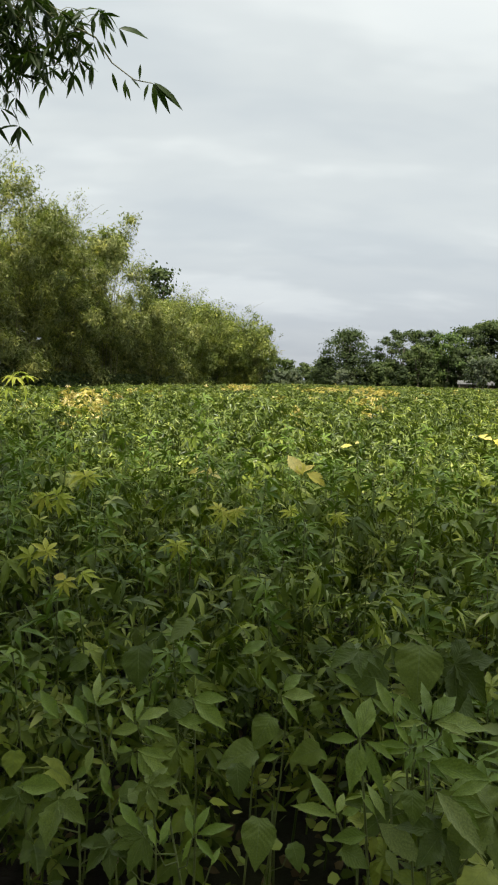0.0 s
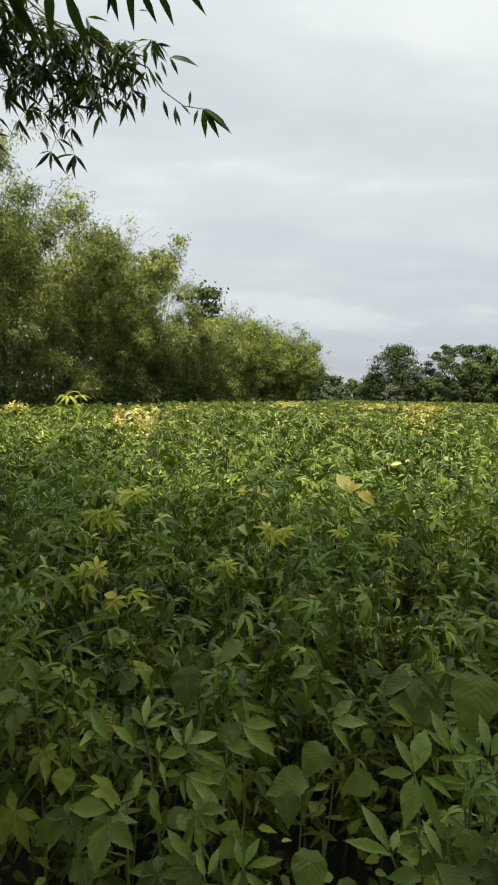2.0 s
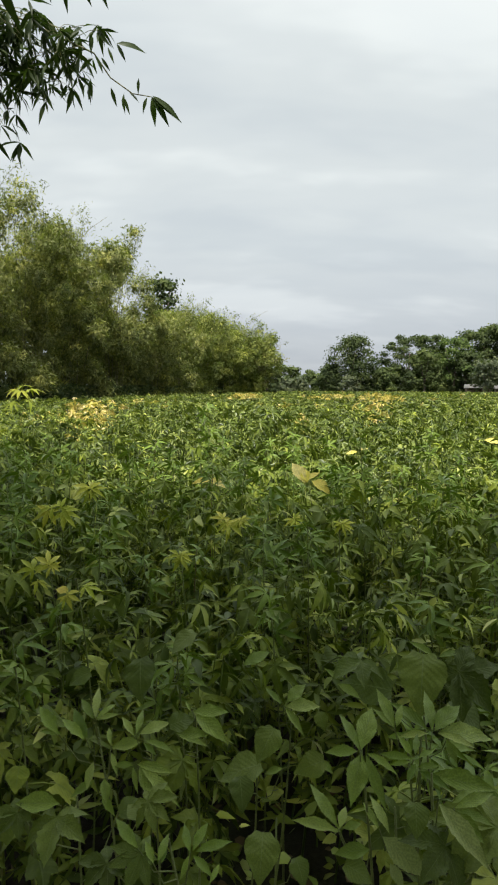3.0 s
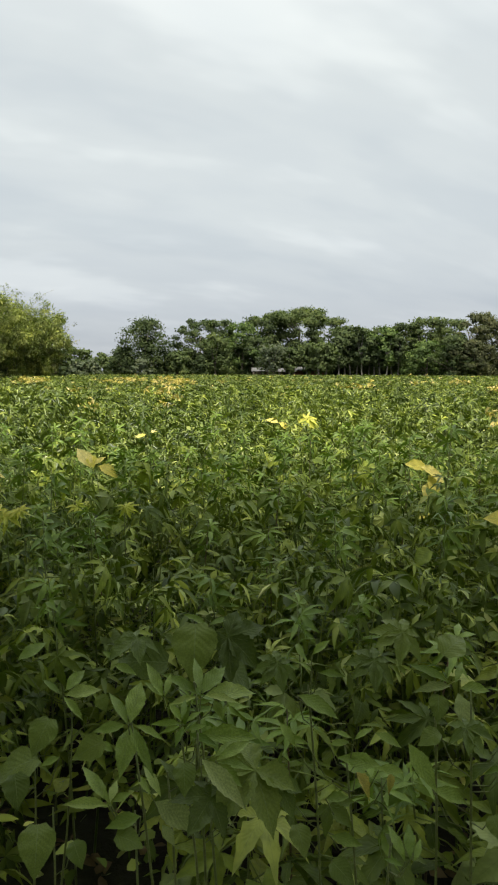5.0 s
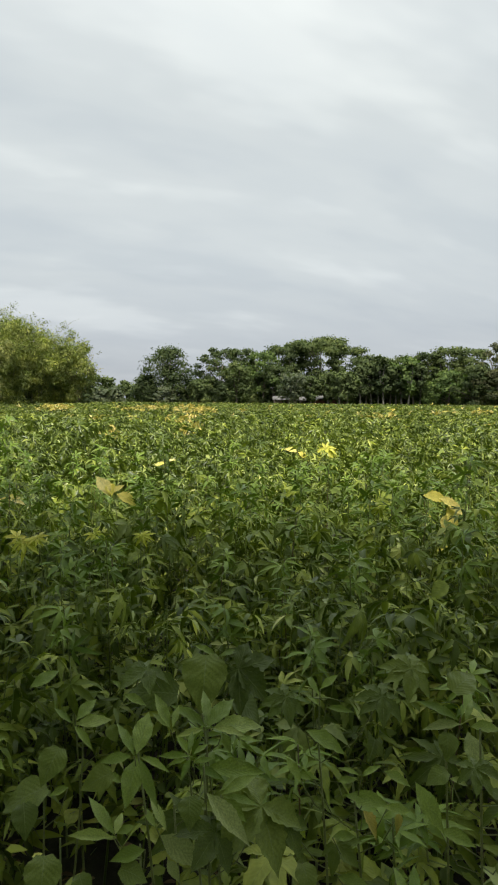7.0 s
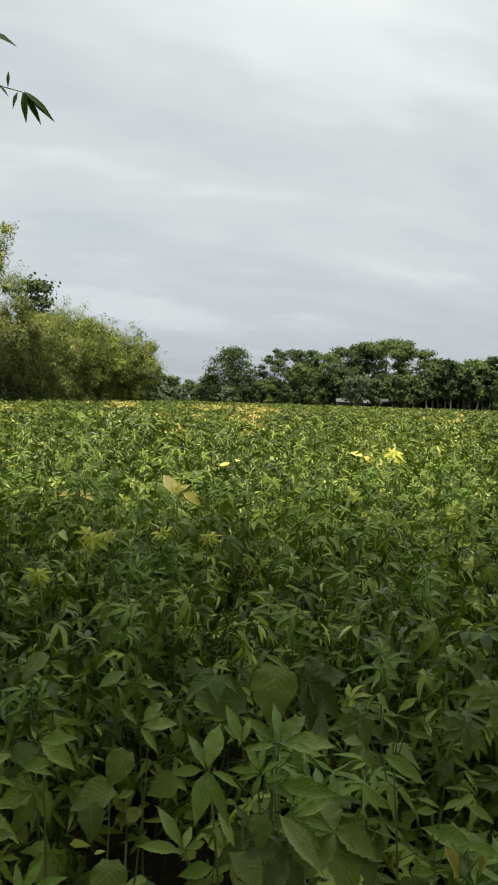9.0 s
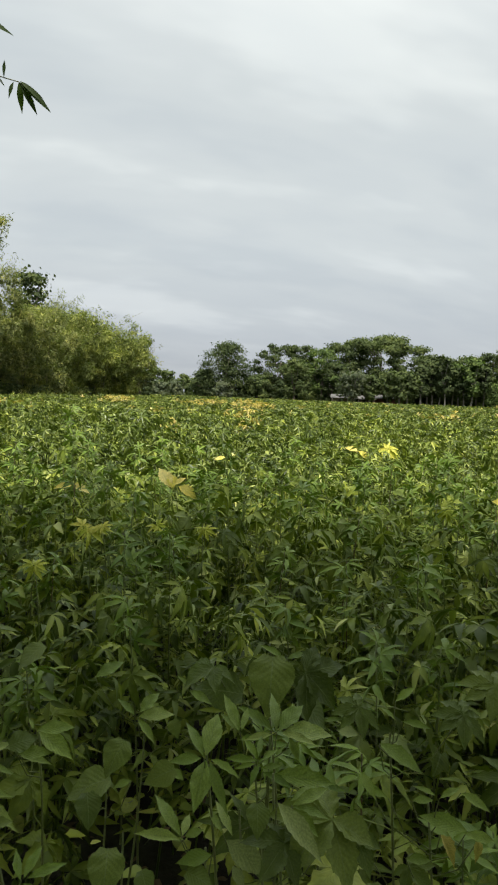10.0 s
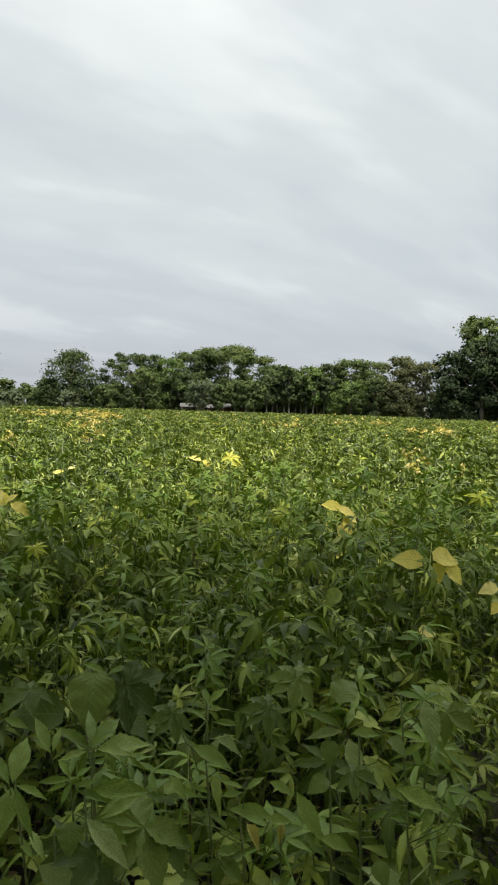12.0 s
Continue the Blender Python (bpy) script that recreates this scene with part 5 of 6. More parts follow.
def broad_tree(turn, far, tall, wide, shape, colour, seed, label, leaves=3600, leaf=0.42, trunk=None, skin=None, blobs=None, group="trees round the field"):
    """A tree far away: trunk, limbs to each mass of leaves, and a crown of many small clumps with gaps between."""
    r = np.random.default_rng(seed)
    x, y = far * math.sin(radians(turn)), far * math.cos(radians(turn))
    tree = tagged(new("tree"), label, "tree", group)
    tree.location = (x, y, 0)
    tree.rotation_euler = (0, 0, -radians(turn))
    skin = skin or bark
    low = {"round": 0.16, "bush": 0.02, "umbrella": 0.55, "pole": 0.30, "airy": 0.20, "layered": 0.12, "dome": 0.10}[shape]
    n = blobs or {"round": 25, "bush": 34, "umbrella": 30, "pole": 11, "airy": 30, "layered": 34, "dome": 40}[shape]
    centres, sizes, swell = [], [], r.uniform(0, 6.28)
    for i in range(n):
        k = (i + 0.5) / n
        a = i * 2.4 + r.uniform(-0.5, 0.5)
        if shape == "umbrella":
            out = 0.46 * math.sqrt(k) * r.uniform(0.85, 1.1)
            h = 0.93 - 0.50 * out ** 1.4 - 0.10 * r.random() ** 2
            size = r.uniform(0.06, 0.108)
        elif shape == "pole":
            out, size = 0.26 * r.random() ** 0.5, r.uniform(0.18, 0.28)
            h = low + (1 - low) * k
        else:
            # girth of the crown's outline at each height, fullest a little below the middle
            girth = math.sin(math.pi * (0.13 + 0.72 * k) ** 0.85) if shape != "bush" else math.sqrt(max(0.03, 1 - k ** 1.7))
            if shape == "dome":
                girth = math.cos(0.5 * math.pi * k) ** 0.75
            girth *= 1 + 0.28 * math.sin(2 * a + swell) + 0.2 * math.sin(5.3 * k + swell)
            out = 0.41 * girth * r.uniform(0.35, 1.0) ** 0.5
            size = r.uniform(0.075, 0.185) * (0.92 if shape == "airy" else 1.0)
            h = low + (1 - low) * k ** (0.7 if shape == "airy" else 1.0) * r.uniform(0.93, 1.0)
        size *= wide
        centres.append((out * wide * math.sin(a), out * wide * math.cos(a), min(h * tall, tall - size * 0.7)))
        sizes.append(size)
    centres, sizes = np.array(centres), np.array(sizes)
    centres[:, 2] = np.maximum(centres[:, 2], sizes * 0.55)
    girth = trunk or 0.022 * tall
    fork = max(low + 0.1, 0.3) * tall
    bend = r.normal(0, 0.02 * tall, 2)
    V, F = tube([(0, 0, -0.1), (bend[0] * 0.4, bend[1] * 0.4, fork * 0.5), (bend[0], bend[1], fork), (bend[0] * 1.2, bend[1] * 1.2, tall * 0.72)], [girth * 1.25, girth, girth * 0.8, girth * 0.3], 7)
    part("trunk", smooth(mesh_np("trunk", V, F, [skin])), tree)
    for c in centres[:: max(1, n // 6)]:
        mid = np.array([bend[0] + 0.45 * c[0], bend[1] + 0.45 * c[1], fork * 0.55 + 0.45 * c[2]])
        V, F = tube([(bend[0], bend[1], fork * 0.92), mid, c], [girth * 0.5, girth * 0.35, girth * 0.12], 5)
        part("limb", smooth(mesh_np("limb", V, F, [skin])), tree)
    share = sizes ** 2 / (sizes ** 2).sum()
    pick = r.choice(n, leaves, p=share)
    d = r.normal(0, 1, (leaves, 3))
    d /= np.linalg.norm(d, axis=1)[:, None]
    flat = {"umbrella": 0.5, "layered": 0.5, "pole": 0.8}.get(shape, 0.66)
    # twigs gather the leaves into tufts, so the outline stays ragged
    tuft = r.normal(0, 1, (n, 14, 3))
    tuft /= np.linalg.norm(tuft, axis=2)[:, :, None]
    near = tuft[pick, r.integers(0, 14, leaves)]
    d = d * 0.80 + near * 0.42
    d[:, 2] = np.where(r.random(leaves) < 0.6, np.abs(d[:, 2]), d[:, 2])
    rad = sizes[pick] * r.uniform(0.45, 1.06, leaves)
    # loose sprigs fill the seams between the masses
    stray = np.where(r.random(leaves) < 0.3, 0.42, 0.13) * sizes[pick]
    pos = centres[pick] + d * rad[:, None] * (1, 1, flat) + r.uniform(-1, 1, (leaves, 3)) * stray[:, None] * (1, 1, 0.6)
    if shape not in ("airy", "umbrella", "pole"):
        heart = r.random(leaves) < 0.2
        pos[heart] = (0.72 * (pos[heart] - (0, 0, 0.52 * tall)) * r.random((int(heart.sum()), 1)) ** 0.5) + (0, 0, 0.50 * tall)
    pos[:, 2] = np.maximum(pos[:, 2], 0.15)
    V, F = scattered(*CLUMP, pos, facing(d + (0, 0, 0.35), r, 0.5), r.uniform(0.5, 1.25, leaves) * leaf)
    whole = (pos - (0, 0, 0.5 * tall)) / (0.5 * wide, 0.5 * wide, 0.5 * tall)
    part("crown", mesh_np("crown", V, F, [colour], normals=rounded(d + 0.9 * whole + (0, 0, 0.12), len(CLUMP[0]), r, 0.14)), tree)
    return tree


ROUNDED = "dark green rounded tree at the far edge of the field"
for i, row in enumerate([
    # turn, far, tall, wide, shape, foliage, label
    (9.05, 100, 10.0, 10.8, "dome", tree_dark, "dark green dome-shaped tree at the far edge of the field"),
    (11.2, 99, 5.0, 5.4, "round", tree_dark, ROUNDED),
    (7.0, 101, 5.6, 5.4, "round", tree_dark, ROUNDED),
    (11.8, 97, 4.8, 5.0, "bush", tree_mid, "low green bushy tree beside a dark rounded one"),
    (8.8, 97, 3.6, 5.0, "bush", tree_grey, "low pale green bushy tree before dark ones"),
    (13.8, 104, 10.2, 7.6, "airy", tree_dark, "dark open-crowned tree with sky gaps"),
    (15.6, 106, 10.3, 8.0, "airy", tree_dark, "dark open-crowned tree with sky gaps"),
    (17.6, 103, 9.9, 9.6, "round", tree_fresh, "fresh green full-crowned tree"),
    (14.6, 99, 6.6, 8.0, "bush", tree_dark, "dark green bushy tree leafy to the ground"),
    (15.2, 97, 7.4, 8.0, "bush", tree_mid, "green bushy tree leafy to the ground"),
    (18.6, 102, 7.4, 7.4, "bush", tree_dark, "dark green bushy tree leafy to the ground"),
    (22.8, 108, 12.8, 17.5, "umbrella", tree_mid, "wide flat-topped umbrella tree above the others"),
    (20.6, 106, 11.6, 9.6, "round", tree_dark, ROUNDED),
    (23.2, 104, 8.8, 9.6, "round", tree_dark, ROUNDED),
    (25.2, 104, 8.8, 9.6, "round", tree_dark, ROUNDED),
    (27.2, 106, 8.8, 9.0, "round", tree_dark, ROUNDED),
    (28.8, 105, 8.4, 8.6, "round", tree_mid, "green rounded tree behind pale trunks"),
    (30.6, 105, 9.4, 9.6, "layered", tree_mid, "green tree with feathery layered branches"),
    (32.2, 106, 9.8, 9.0, "layered", tree_dark, "green tree with feathery layered branches"),
    (33.9, 105, 10.6, 9.6, "layered", tree_mid, "green tree with feathery layered branches"),
    (35.8, 104, 10.2, 9.4, "layered", tree_mid, "green tree with feathery layered branches"),
    (34.0, 97, 6.4, 7.8, "bush", tree_fresh, "fresh green arching bush under taller trees"),
    (38.2, 98, 10.4, 9.0, "round", tree_red, "reddish-brown leaved tree in the tree line"),
    (36.4, 96, 7.2, 8.0, "bush", tree_dark, "dark green bushy tree leafy to the ground"),
    (37.9, 95, 6.4, 7.0, "bush", tree_red, "reddish bushy tree leafy to the ground"),
    (40.2, 100, 9.8, 8.0, "round", tree_red, "reddish-brown leaved tree in the tree line"),
    (42.6, 72, 8.6, 7.4, "bush", tree_shaded, "dark tree leafy to the ground at the field's side"),
    (45.1, 76, 13.0, 8.0, "airy", tree_mid, "tall open-crowned tree rising over dark ones"),
    (45.2, 71, 9.6, 8.0, "bush", tree_shaded, "dark tree leafy to the ground at the field's side"),
    (47.2, 71, 10.4, 9.0, "round", tree_shaded, ROUNDED),
    (49.6, 70, 11.0, 9.0, "round", tree_shaded, ROUNDED),
]):
    big = row[2] * row[3]
    broad_tree(*row[:6], 500 + i, row[6], leaves=int(2600 + 62 * big), leaf=0.28)
for i, (turn, far, tall, wide) in enumerate([(20.3, 92, 5.8, 5.6), (22.0, 94, 5.2, 3.6), (23.6, 95, 5.9, 4.4), (25.3, 95, 6.0, 4.6), (24.5, 94, 5.4, 4.0)]):
    broad_tree(turn, far, tall, wide, "pole", tree_grey if i == 0 else tree_mid, 540 + i, "small tree with a pale forked trunk before the huts", leaves=1500, leaf=0.36, trunk=0.15, skin=pale_bark)
for i in range(11):
    broad_tree(26.4 + 0.52 * i, 97 + 3.2 * ((i * 7) % 4) / 3, 7.0 + 1.4 * ((i * 5) % 7) / 6, 3.6, "pole", tree_fresh if i in (6, 8) else tree_dark, 560 + i, "slender plantation tree with a bare pale trunk", leaves=1300, leaf=0.38, trunk=0.13, skin=pale_bark, group="slender trees in a row")
for i, (turn, far, tall, wide) in enumerate([(0.6, 165, 7.2, 9), (2.2, 170, 8.4, 10), (3.6, 172, 7.6, 9), (5.0, 168, 6.6, 8), (6.3, 172, 6.4, 9), (4.3, 160, 4.8, 7), (2.9, 158, 4.4, 7)]):
    broad_tree(turn, far, tall, wide, "bush", tree_grey if i > 4 else tree_mid, 580 + i, "distant hazy green tree beyond the field", leaves=1500, leaf=0.6, group="distant trees")
broad_tree(-8.3, 62, 12.3, 8.4, "bush", tree_dark, 600, "dark broad-leaved tree rising behind the bamboo", leaves=6000, leaf=0.30)
broad_tree(1.3, 78, 4.6, 3.2, "bush", tree_dark, 601, "dark green bush at the end of the bamboo", leaves=1300, leaf=0.36)

# shaded growth behind the trees
n = 26000
a, far = rng.uniform(radians(11), radians(55), n), rng.uniform(107, 116, n)
far = np.where(a > radians(41.5), far - 30, far)
pos = np.stack([np.sin(a) * far, np.cos(a) * far, 5.2 * rng.random(n) ** 1.1 * (0.8 + 0.2 * np.sin(a * 90))], -1)
V, F = scattered(*CLUMP, pos, turned(rng.uniform(0, 6.28, n), rng.normal(0, 0.8, n), rng.normal(0, 0.8, n)), rng.uniform(0.6, 1.3, n) * 0.6)
tagged(new("undergrowth", mesh_np("undergrowth", V, F, [tree_dark])), "dark shaded undergrowth behind the tree line", "undergrowth", kind="stuff")
n = 46000
y = rng.uniform(10, 74, n)
pos = np.stack([bamboo_line(y) - rng.uniform(1.9, 5.5, n), y, np.interp(y, [10, 40, 74], [8.0, 6.5, 4.5]) * rng.random(n)], -1)
V, F = scattered(*LANCE, pos, turned(rng.uniform(0, 6.28, n), rng.normal(-0.5, 0.6, n), rng.normal(0, 0.7, n)), rng.uniform(0.3, 0.6, n))
tagged(new("undergrowth", mesh_np("undergrowth", V, F, [bamboo_olive])), "shaded bamboo shoots between the clumps", "undergrowth", kind="stuff")
n = 22000
y = rng.uniform(12, 74, n)
pos = np.stack([bamboo_line(y) - rng.uniform(0.6, 2.8, n), y, 1.7 * rng.random(n) ** 1.2], -1)
V, F = scattered(*CLUMP, pos, turned(rng.uniform(0, 6.28, n), rng.normal(0, 0.8, n), rng.normal(0, 0.8, n)), rng.uniform(0.5, 1.2, n) * 0.20)
tagged(new("undergrowth", mesh_np("undergrowth", V, F, [tree_dark])), "dark green shrubs along the foot of the bamboo", "undergrowth", kind="stuff")


# ---------------------------------------------------------------- huts among the trees
def hut(turn, far, wide, deep, tall, wall, label, doors=1):
    """A small farm hut with a pitched sheet roof on overhanging rafters."""
    h = tagged(new("farm_hut"), label, "hut", "huts among the trees")
    h.location = (far * math.sin(radians(turn)), far * math.cos(radians(turn)), 0)
    h.rotation_euler = (0, 0, -radians(turn))
    w, d = wide / 2, deep / 2
    for x0, x1, y0, y1 in ((-w, -0.45, -d, -d + 0.2), (0.45, w, -d, -d + 0.2), (-w, w, d - 0.2, d), (-w, -w + 0.2, -d + 0.2, d - 0.2), (w - 0.2, w, -d + 0.2, d - 0.2)):
        part("wall", mesh_np("wall", *box(x0, x1, y0, y1, 0, tall), [wall]), h)
    part("lintel", mesh_np("lintel", *box(-0.45, 0.45, -d, -d + 0.2, min(1.95, tall - 0.15), tall), [wall]), h)
    part("door", mesh_np("door", *box(-0.43, 0.43, -d + 0.08, -d + 0.13, 0, min(1.93, tall - 0.17)), [dark_wood]), h)
    n = 60
    s = np.linspace(-w - 0.4, w + 0.4, n)
    rip = 0.025 * np.sin(np.arange(n) * math.pi / 2)
    for sign in (-1, 1):
        V = np.concatenate([np.stack([s, np.full(n, sign * (d + 0.5)), tall - 0.05 + rip], -1), np.stack([s, np.full(n, 0.0), tall + 0.5 + rip], -1)])
        V = np.concatenate([V, V + (0, 0, 0.03)])
        F = [(i, i + 1, n + i + 1, n + i) for i in range(n - 1)] + [(2 * n + i, 3 * n + i, 3 * n + i + 1, 2 * n + i + 1) for i in range(n - 1)] + [(i, 2 * n + i, 2 * n + i + 1, i + 1) for i in range(n - 1)]
        part("roof_sheet", mesh_np("roof_sheet", V, np.array(F), [tin]), h)
    for x in (-w - 0.1, w + 0.1):
        part("post", mesh_np("post", *box(x - 0.06, x + 0.06, -d - 0.42, -d - 0.30, 0, tall - 0.03), [dark_wood]), h)
    return h


hut(19.6, 98, 3.0, 3.2, 1.75, mud_wall, "mud-walled hut with a pale sheet roof under trees")
hut(21.7, 99, 2.2, 3.0, 1.7, mud_wall, "small mud hut with a sheet roof under trees")
hut(23.5, 99.5, 5.2, 3.0, 1.9, brick_red, "red brick hut half hidden behind small trees")
hut(41.2, 97, 1.9, 2.2, 2.1, white_wash, "whitewashed hut seen between dark trees")


# ---------------------------------------------------------------- the bamboo overhead
clump = tagged(new("bamboo_clump"), "bamboo clump whose leafy twigs hang over the field edge", "bamboo", "bamboo clumps beside the field")
HUB = (-2.7, -0.9)
clump.location = (*HUB, 0)
r = np.random.default_rng(77)
lines = []
for i in range(12):
    a = r.uniform(0, 6.28)
    lines.append(arch((0.5 * math.sin(a), 0.5 * math.cos(a), -0.05), 0.85 + r.normal(0, 0.9), r.uniform(6.0, 8.0), r.uniform(1.2, 3.2), 0.22, 10))
for line in lines:
    V, F = tube(line, np.linspace(0.04, 0.008, 10), 6)
    part("culm", smooth(mesh_np("culm", V, F, [culm_skin])), clump)


def leaf_roof(culms, sprays, seed, hub):
    """Leaves along the culms, kept out of view and added to shade the field's edge."""
    r = np.random.default_rng(seed)
    stack = np.array(culms)
    which, f = r.integers(0, len(culms), sprays), 9 - 8.4 * r.random(sprays) ** 1.5
    i0 = np.minimum(f.astype(int), 8)
    node = stack[which, i0] * (1 - (f - i0))[:, None] + stack[which, i0 + 1] * (f - i0)[:, None]
    spray = np.repeat(node + r.normal(0, 0.6, (sprays, 3)) * (1, 1, 0.6), 8, 0) + r.normal(0, 0.12, (sprays * 8, 3))
    gx, gy = spray[:, 0] + hub[0], spray[:, 1] + hub[1]
    spray = spray[spray[:, 2] > np.where(gy > -0.6, 2.1 + 0.80 * np.hypot(gx, np.maximum(gy, 0)), 0.15)]
    n = len(spray)
    return scattered(*LANCE, spray, turned(r.uniform(0, 6.28, n), r.normal(-0.5, 0.5, n), r.normal(0, 0.6, n)), r.uniform(0.16, 0.26, n))


part("foliage", mesh_np("foliage", *leaf_roof(lines, 4600, 78, HUB), [bamboo_olive]), clump)
# unseen clumps added to block light from the crop's edge, leaf counts set by side
for k, (x, y) in enumerate([(0.6, -2.3), (3.6, -1.9), (-5.6, -0.6), (6.4, -1.6)]):
    other = tagged(new("bamboo_clump"), "unseen bamboo clump added out of view to shade the field edge", "bamboo", "bamboo clumps beside the field")
    other.location = (x, y, 0)
    culms = []
    for i in range(14):
        a = r.uniform(0, 6.28)
        culms.append(arch((0.5 * math.sin(a), 0.5 * math.cos(a), -0.05), r.normal(0, 0.8), r.uniform(6.5, 8.5), r.uniform(1.0, 4.4 if k == 2 else 2.8), 0.22, 10))
        V, F = tube(culms[-1], np.linspace(0.04, 0.008, 10), 6)
        part("culm", smooth(mesh_np("culm", V, F, [culm_skin])), other)
    part("foliage", mesh_np("foliage", *leaf_roof(culms, (1500, 420, 4200, 160)[k], 80 + k, (x, y)), [bamboo_olive]), other)

BLADES = []
for i in range(4):
    V, F, U = lobe(1.0, 0.064 + 0.008 * i, 0, 0.10 + 0.12 * i, 5, 0, 0.35)
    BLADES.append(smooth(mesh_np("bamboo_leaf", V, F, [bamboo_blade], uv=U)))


def hanging_branch(points, thick, shoots, span, size, seed, tip=True, stop=1.0, ends=()):
    """A twig that hangs into view, with fans of narrow leaves drooping from short shoots."""
    r = random.Random(seed)
    P = [Vector(p) - Vector((*HUB, 0)) for p in points]
    line = []
    for i in range(len(P) - 1):
        for k in range(4):
            line.append(P[i].lerp(P[i + 1], k / 4))
    line.append(P[-1])
    pieces = [tube([tuple(p) for p in line], np.linspace(thick, thick * 0.35, len(line)), 5)]
    leaves = []

    def fan(at, count, scale):
        turn = r.uniform(0, 360)
        for k in range(count):
            leaves.append((at, turn + r.uniform(-70, 70), r.uniform(-72, 5), 0.86 * scale * r.uniform(0.65, 1.15)))

    for k in range(shoots):
        s = span + (stop - span) * (k + r.random()) / shoots
        i = min(int(s * (len(line) - 1)), len(line) - 2)
        at = line[i].lerp(line[i + 1], s * (len(line) - 1) - i)
        a, out = r.uniform(0, 6.28), size * r.uniform(0.4, 1.7)
        end = at + Vector((math.sin(a) * out, math.cos(a) * out, size * r.uniform(-1.7, 0.6)))
        pieces.append(tube([tuple(at), tuple(at.lerp(end, 0.5) + Vector((0, 0, 0.012))), tuple(end)], [thick * 0.4, thick * 0.3, thick * 0.2], 4))
        fan(end, r.randint(4, 6), size)
        fan(at.lerp(end, 0.55), r.randint(2, 3), size)
    if tip and not ends:
        fan(line[-1], 4, size)
    branch = part("branch", smooth(mesh_np("branch", *joined(pieces), [culm_skin])), clump)
    for at, yaw, pitch, scale in leaves:
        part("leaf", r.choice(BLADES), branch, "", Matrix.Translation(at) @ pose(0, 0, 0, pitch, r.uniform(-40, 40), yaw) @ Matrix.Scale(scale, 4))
    # single leaves from their root to their tip
    for root, point in ends:
        a, b = Vector(root) - Vector((*HUB, 0)), Vector(point) - Vector((*HUB, 0))
        y = (b - a).normalized()
        x = y.cross(Vector((r.uniform(-0.4, 0.4), -1, r.uniform(0.2, 0.9)))).normalized()
        turn = Matrix((x, y, x.cross(y))).transposed().to_4x4()
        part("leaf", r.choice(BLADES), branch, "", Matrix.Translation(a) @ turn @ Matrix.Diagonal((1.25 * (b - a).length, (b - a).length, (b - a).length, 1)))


hanging_branch([(-3.371, 1.081, 7.135), (-3.011, 2.641, 5.575), (-2.300, 3.892, 4.390), (-1.580, 4.180, 3.910), (-1.059, 4.365, 3.749), (-0.970, 4.447, 3.632), (-0.833, 4.511, 3.557), (-0.704, 4.540, 3.548)], 0.0088, 22, 0.34, 0.192, 1, stop=0.56, ends=[
    ((-0.704, 4.540, 3.548), (-0.685, 4.564, 3.375)),
    ((-0.704, 4.540, 3.548), (-0.577, 4.579, 3.385)),
    ((-0.704, 4.540, 3.548), (-0.488, 4.571, 3.428)),
    ((-0.699, 4.538, 3.555), (-0.519, 4.559, 3.449)),
    ((-0.908, 4.370, 3.814), (-0.723, 4.358, 3.809)),
    ((-0.908, 4.370, 3.814), (-0.850, 4.377, 3.716)),
    ((-0.783, 4.480, 3.646), (-0.790, 4.473, 3.541)),
    ((-0.973, 4.468, 3.581), (-0.941, 4.475, 3.464)),
    ((-0.889, 4.499, 3.555), (-0.905, 4.497, 3.430)),
    ((-0.891, 4.509, 3.533), (-0.855, 4.514, 3.418)),
    ((-0.853, 4.504, 3.562), (-0.781, 4.492, 3.502)),
    ((-0.735, 4.535, 3.545), (-0.773, 4.519, 3.442)),
    ((-0.968, 4.367, 3.790), (-0.927, 4.375, 3.687)),
    ((-1.059, 4.365, 3.749), (-0.992, 4.384, 3.637)),
    ((-1.016, 4.384, 3.733), (-0.963, 4.382, 3.653)),
])
hanging_branch([(-3.060, 3.244, 5.062), (-2.220, 4.036, 4.150), (-1.668, 4.276, 3.862), (-1.188, 4.420, 3.718)], 0.0070, 58, 0.20, 0.161, 2)
hanging_branch([(-2.820, 3.604, 4.822), (-2.148, 3.988, 4.050), (-1.860, 4.180, 3.680), (-1.632, 4.324, 3.370)], 0.0070, 33, 0.25, 0.166, 3)
hanging_branch([(-3.180, 3.124, 4.942), (-2.460, 3.844, 4.150), (-1.980, 4.204, 3.766), (-1.332, 4.372, 3.574)], 0.0070, 60, 0.20, 0.166, 4)
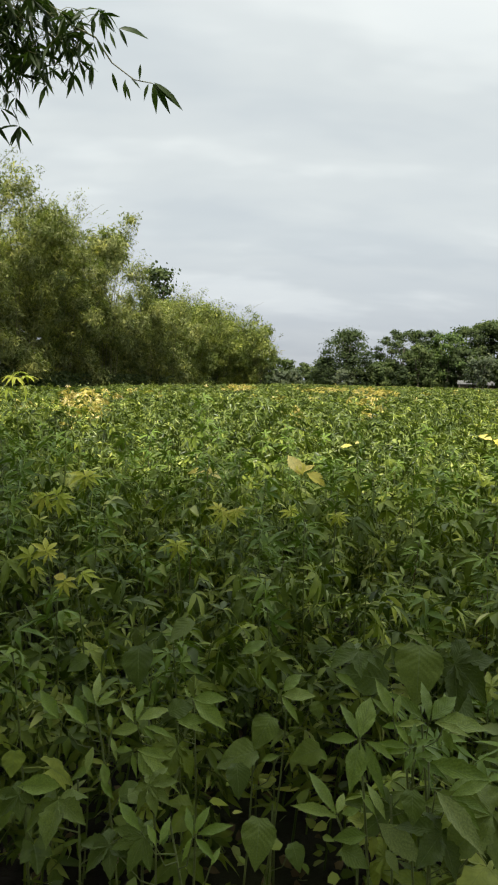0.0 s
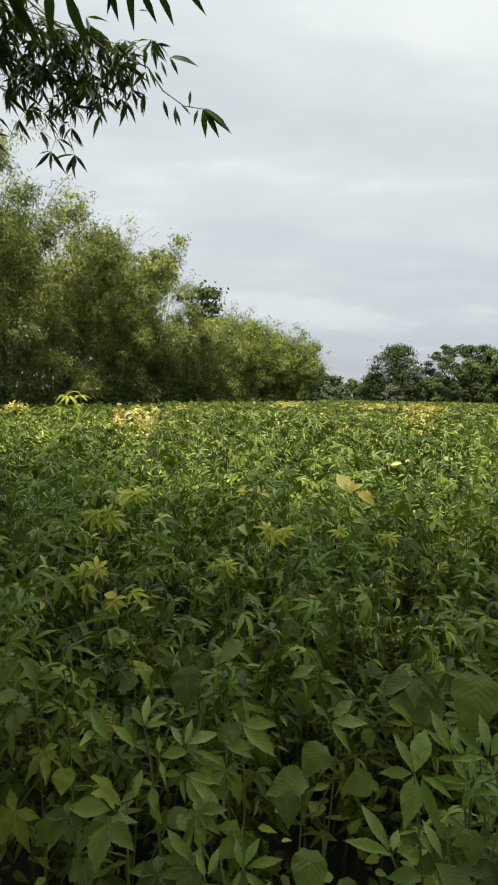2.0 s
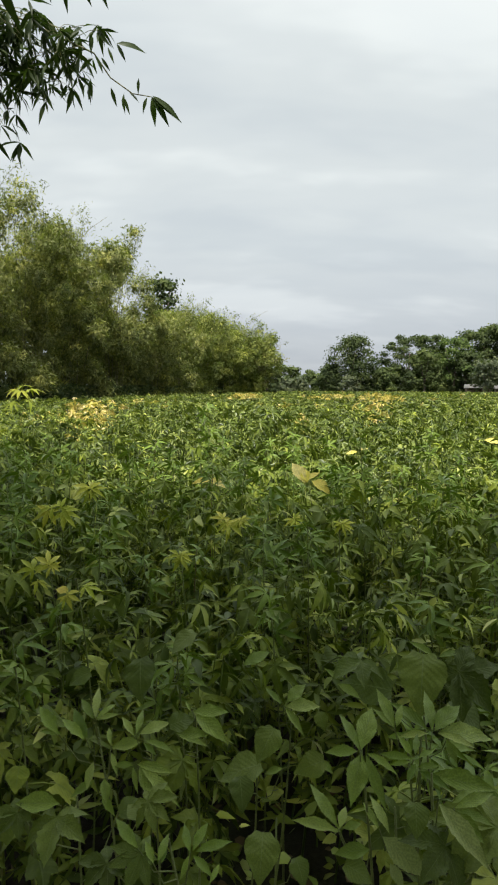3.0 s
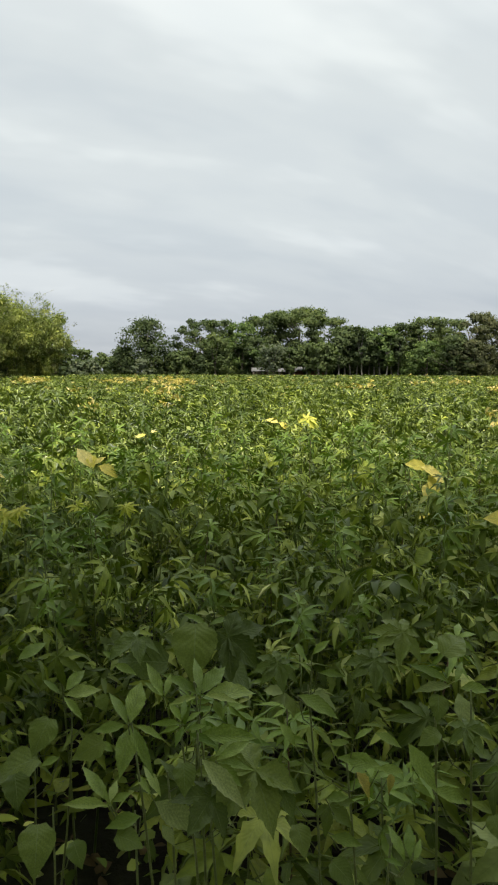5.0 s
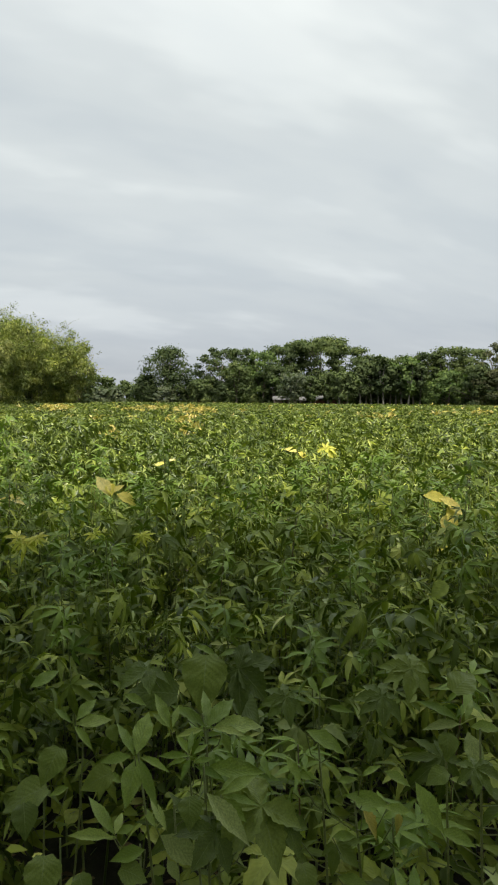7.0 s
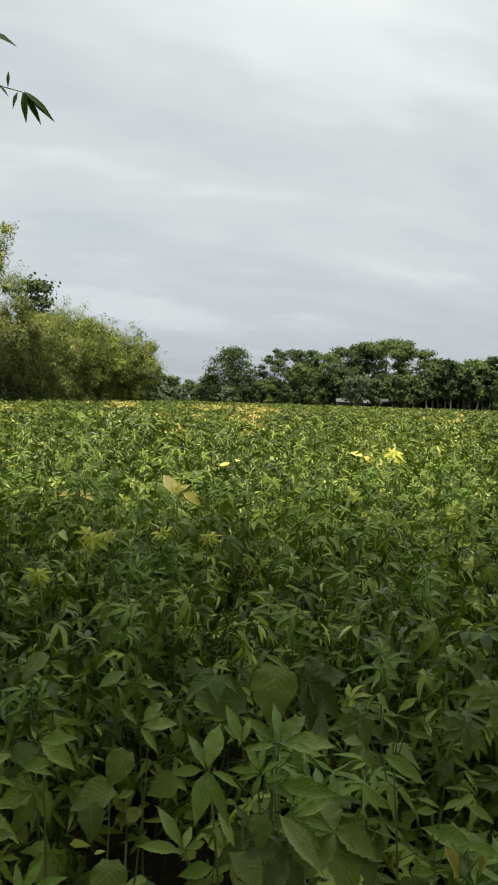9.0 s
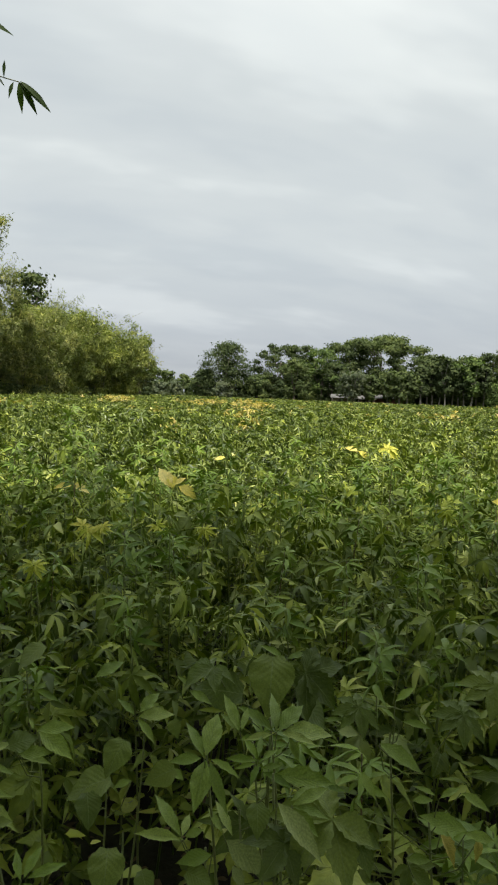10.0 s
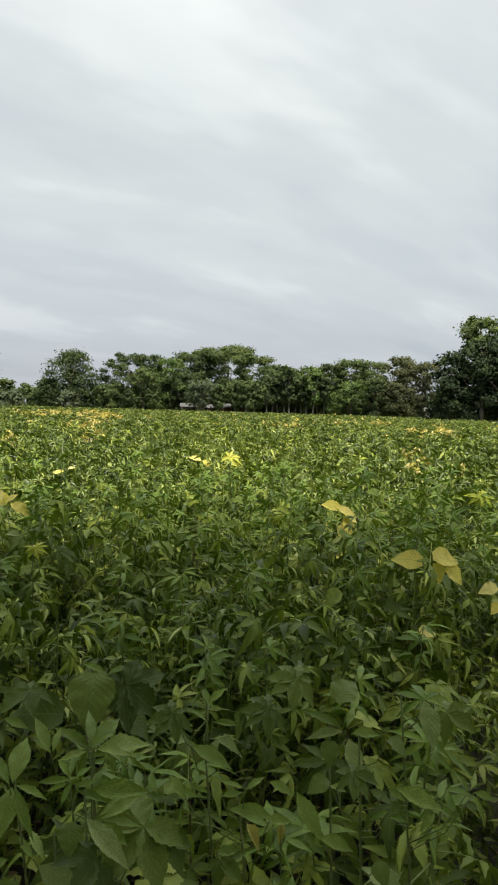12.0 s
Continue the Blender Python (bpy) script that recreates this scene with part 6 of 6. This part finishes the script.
hanging_branch([(-3.420, 3.004, 4.702), (-2.820, 3.484, 4.102), (-2.340, 3.796, 3.622), (-2.052, 3.988, 3.382)], 0.0070, 36, 0.30, 0.175, 5)
hanging_branch([(-3.180, 3.484, 4.582), (-2.460, 3.892, 4.030), (-1.860, 4.084, 3.766)], 0.0070, 33, 0.20, 0.175, 6)
hanging_branch([(-3.060, 3.124, 4.702), (-2.340, 3.796, 4.150), (-1.740, 4.084, 3.958), (-1.140, 4.324, 3.838)], 0.0070, 54, 0.20, 0.166, 8)
hanging_branch([(-2.700, 1.924, 4.302), (-2.100, 2.692, 3.400), (-1.860, 3.028, 3.112), (-1.776, 3.124, 2.900), (-1.740, 3.172, 2.66)], 0.0053, 18, 0.45, 0.185, 9)
hanging_branch([(-1.35, 0.40, 3.2), (-0.80, 0.75, 2.45), (-0.50, 0.90, 2.17), (-0.35, 0.94, 2.17), (-0.18, 1.0, 2.18)], 0.004, 0, 0.5, 0.10, 7, False, ends=[
    ((-0.421, 0.867, 2.087), (-0.436, 0.875, 1.996)),
    ((-0.434, 0.912, 2.108), (-0.392, 0.93, 2.047)),
    ((-0.387, 0.969, 2.151), (-0.395, 0.977, 2.069)),
    ((-0.339, 0.896, 2.098), (-0.31, 0.918, 2.015)),
    ((-0.262, 0.956, 2.141), (-0.259, 0.963, 2.071)),
    ((-0.196, 1.016, 2.166), (-0.153, 1.012, 2.127)),
    ((-0.444, 0.855, 2.087), (-0.463, 0.861, 1.997)),
    ((-0.293, 0.952, 2.132), (-0.277, 0.951, 2.083)),
    ((-0.258, 1.008, 2.157), (-0.234, 1.004, 2.113)),
    ((-0.215, 0.928, 2.108), (-0.188, 0.925, 2.065)),
    ((-0.279, 0.952, 2.139), (-0.294, 0.944, 2.086)),
    ((-0.518, 0.918, 2.13), (-0.529, 0.928, 2.038)),
    ((-0.229, 0.94, 2.083), (-0.24, 0.909, 2.07)),
    ((-0.413, 0.913, 2.121), (-0.419, 0.915, 2.051)),
])
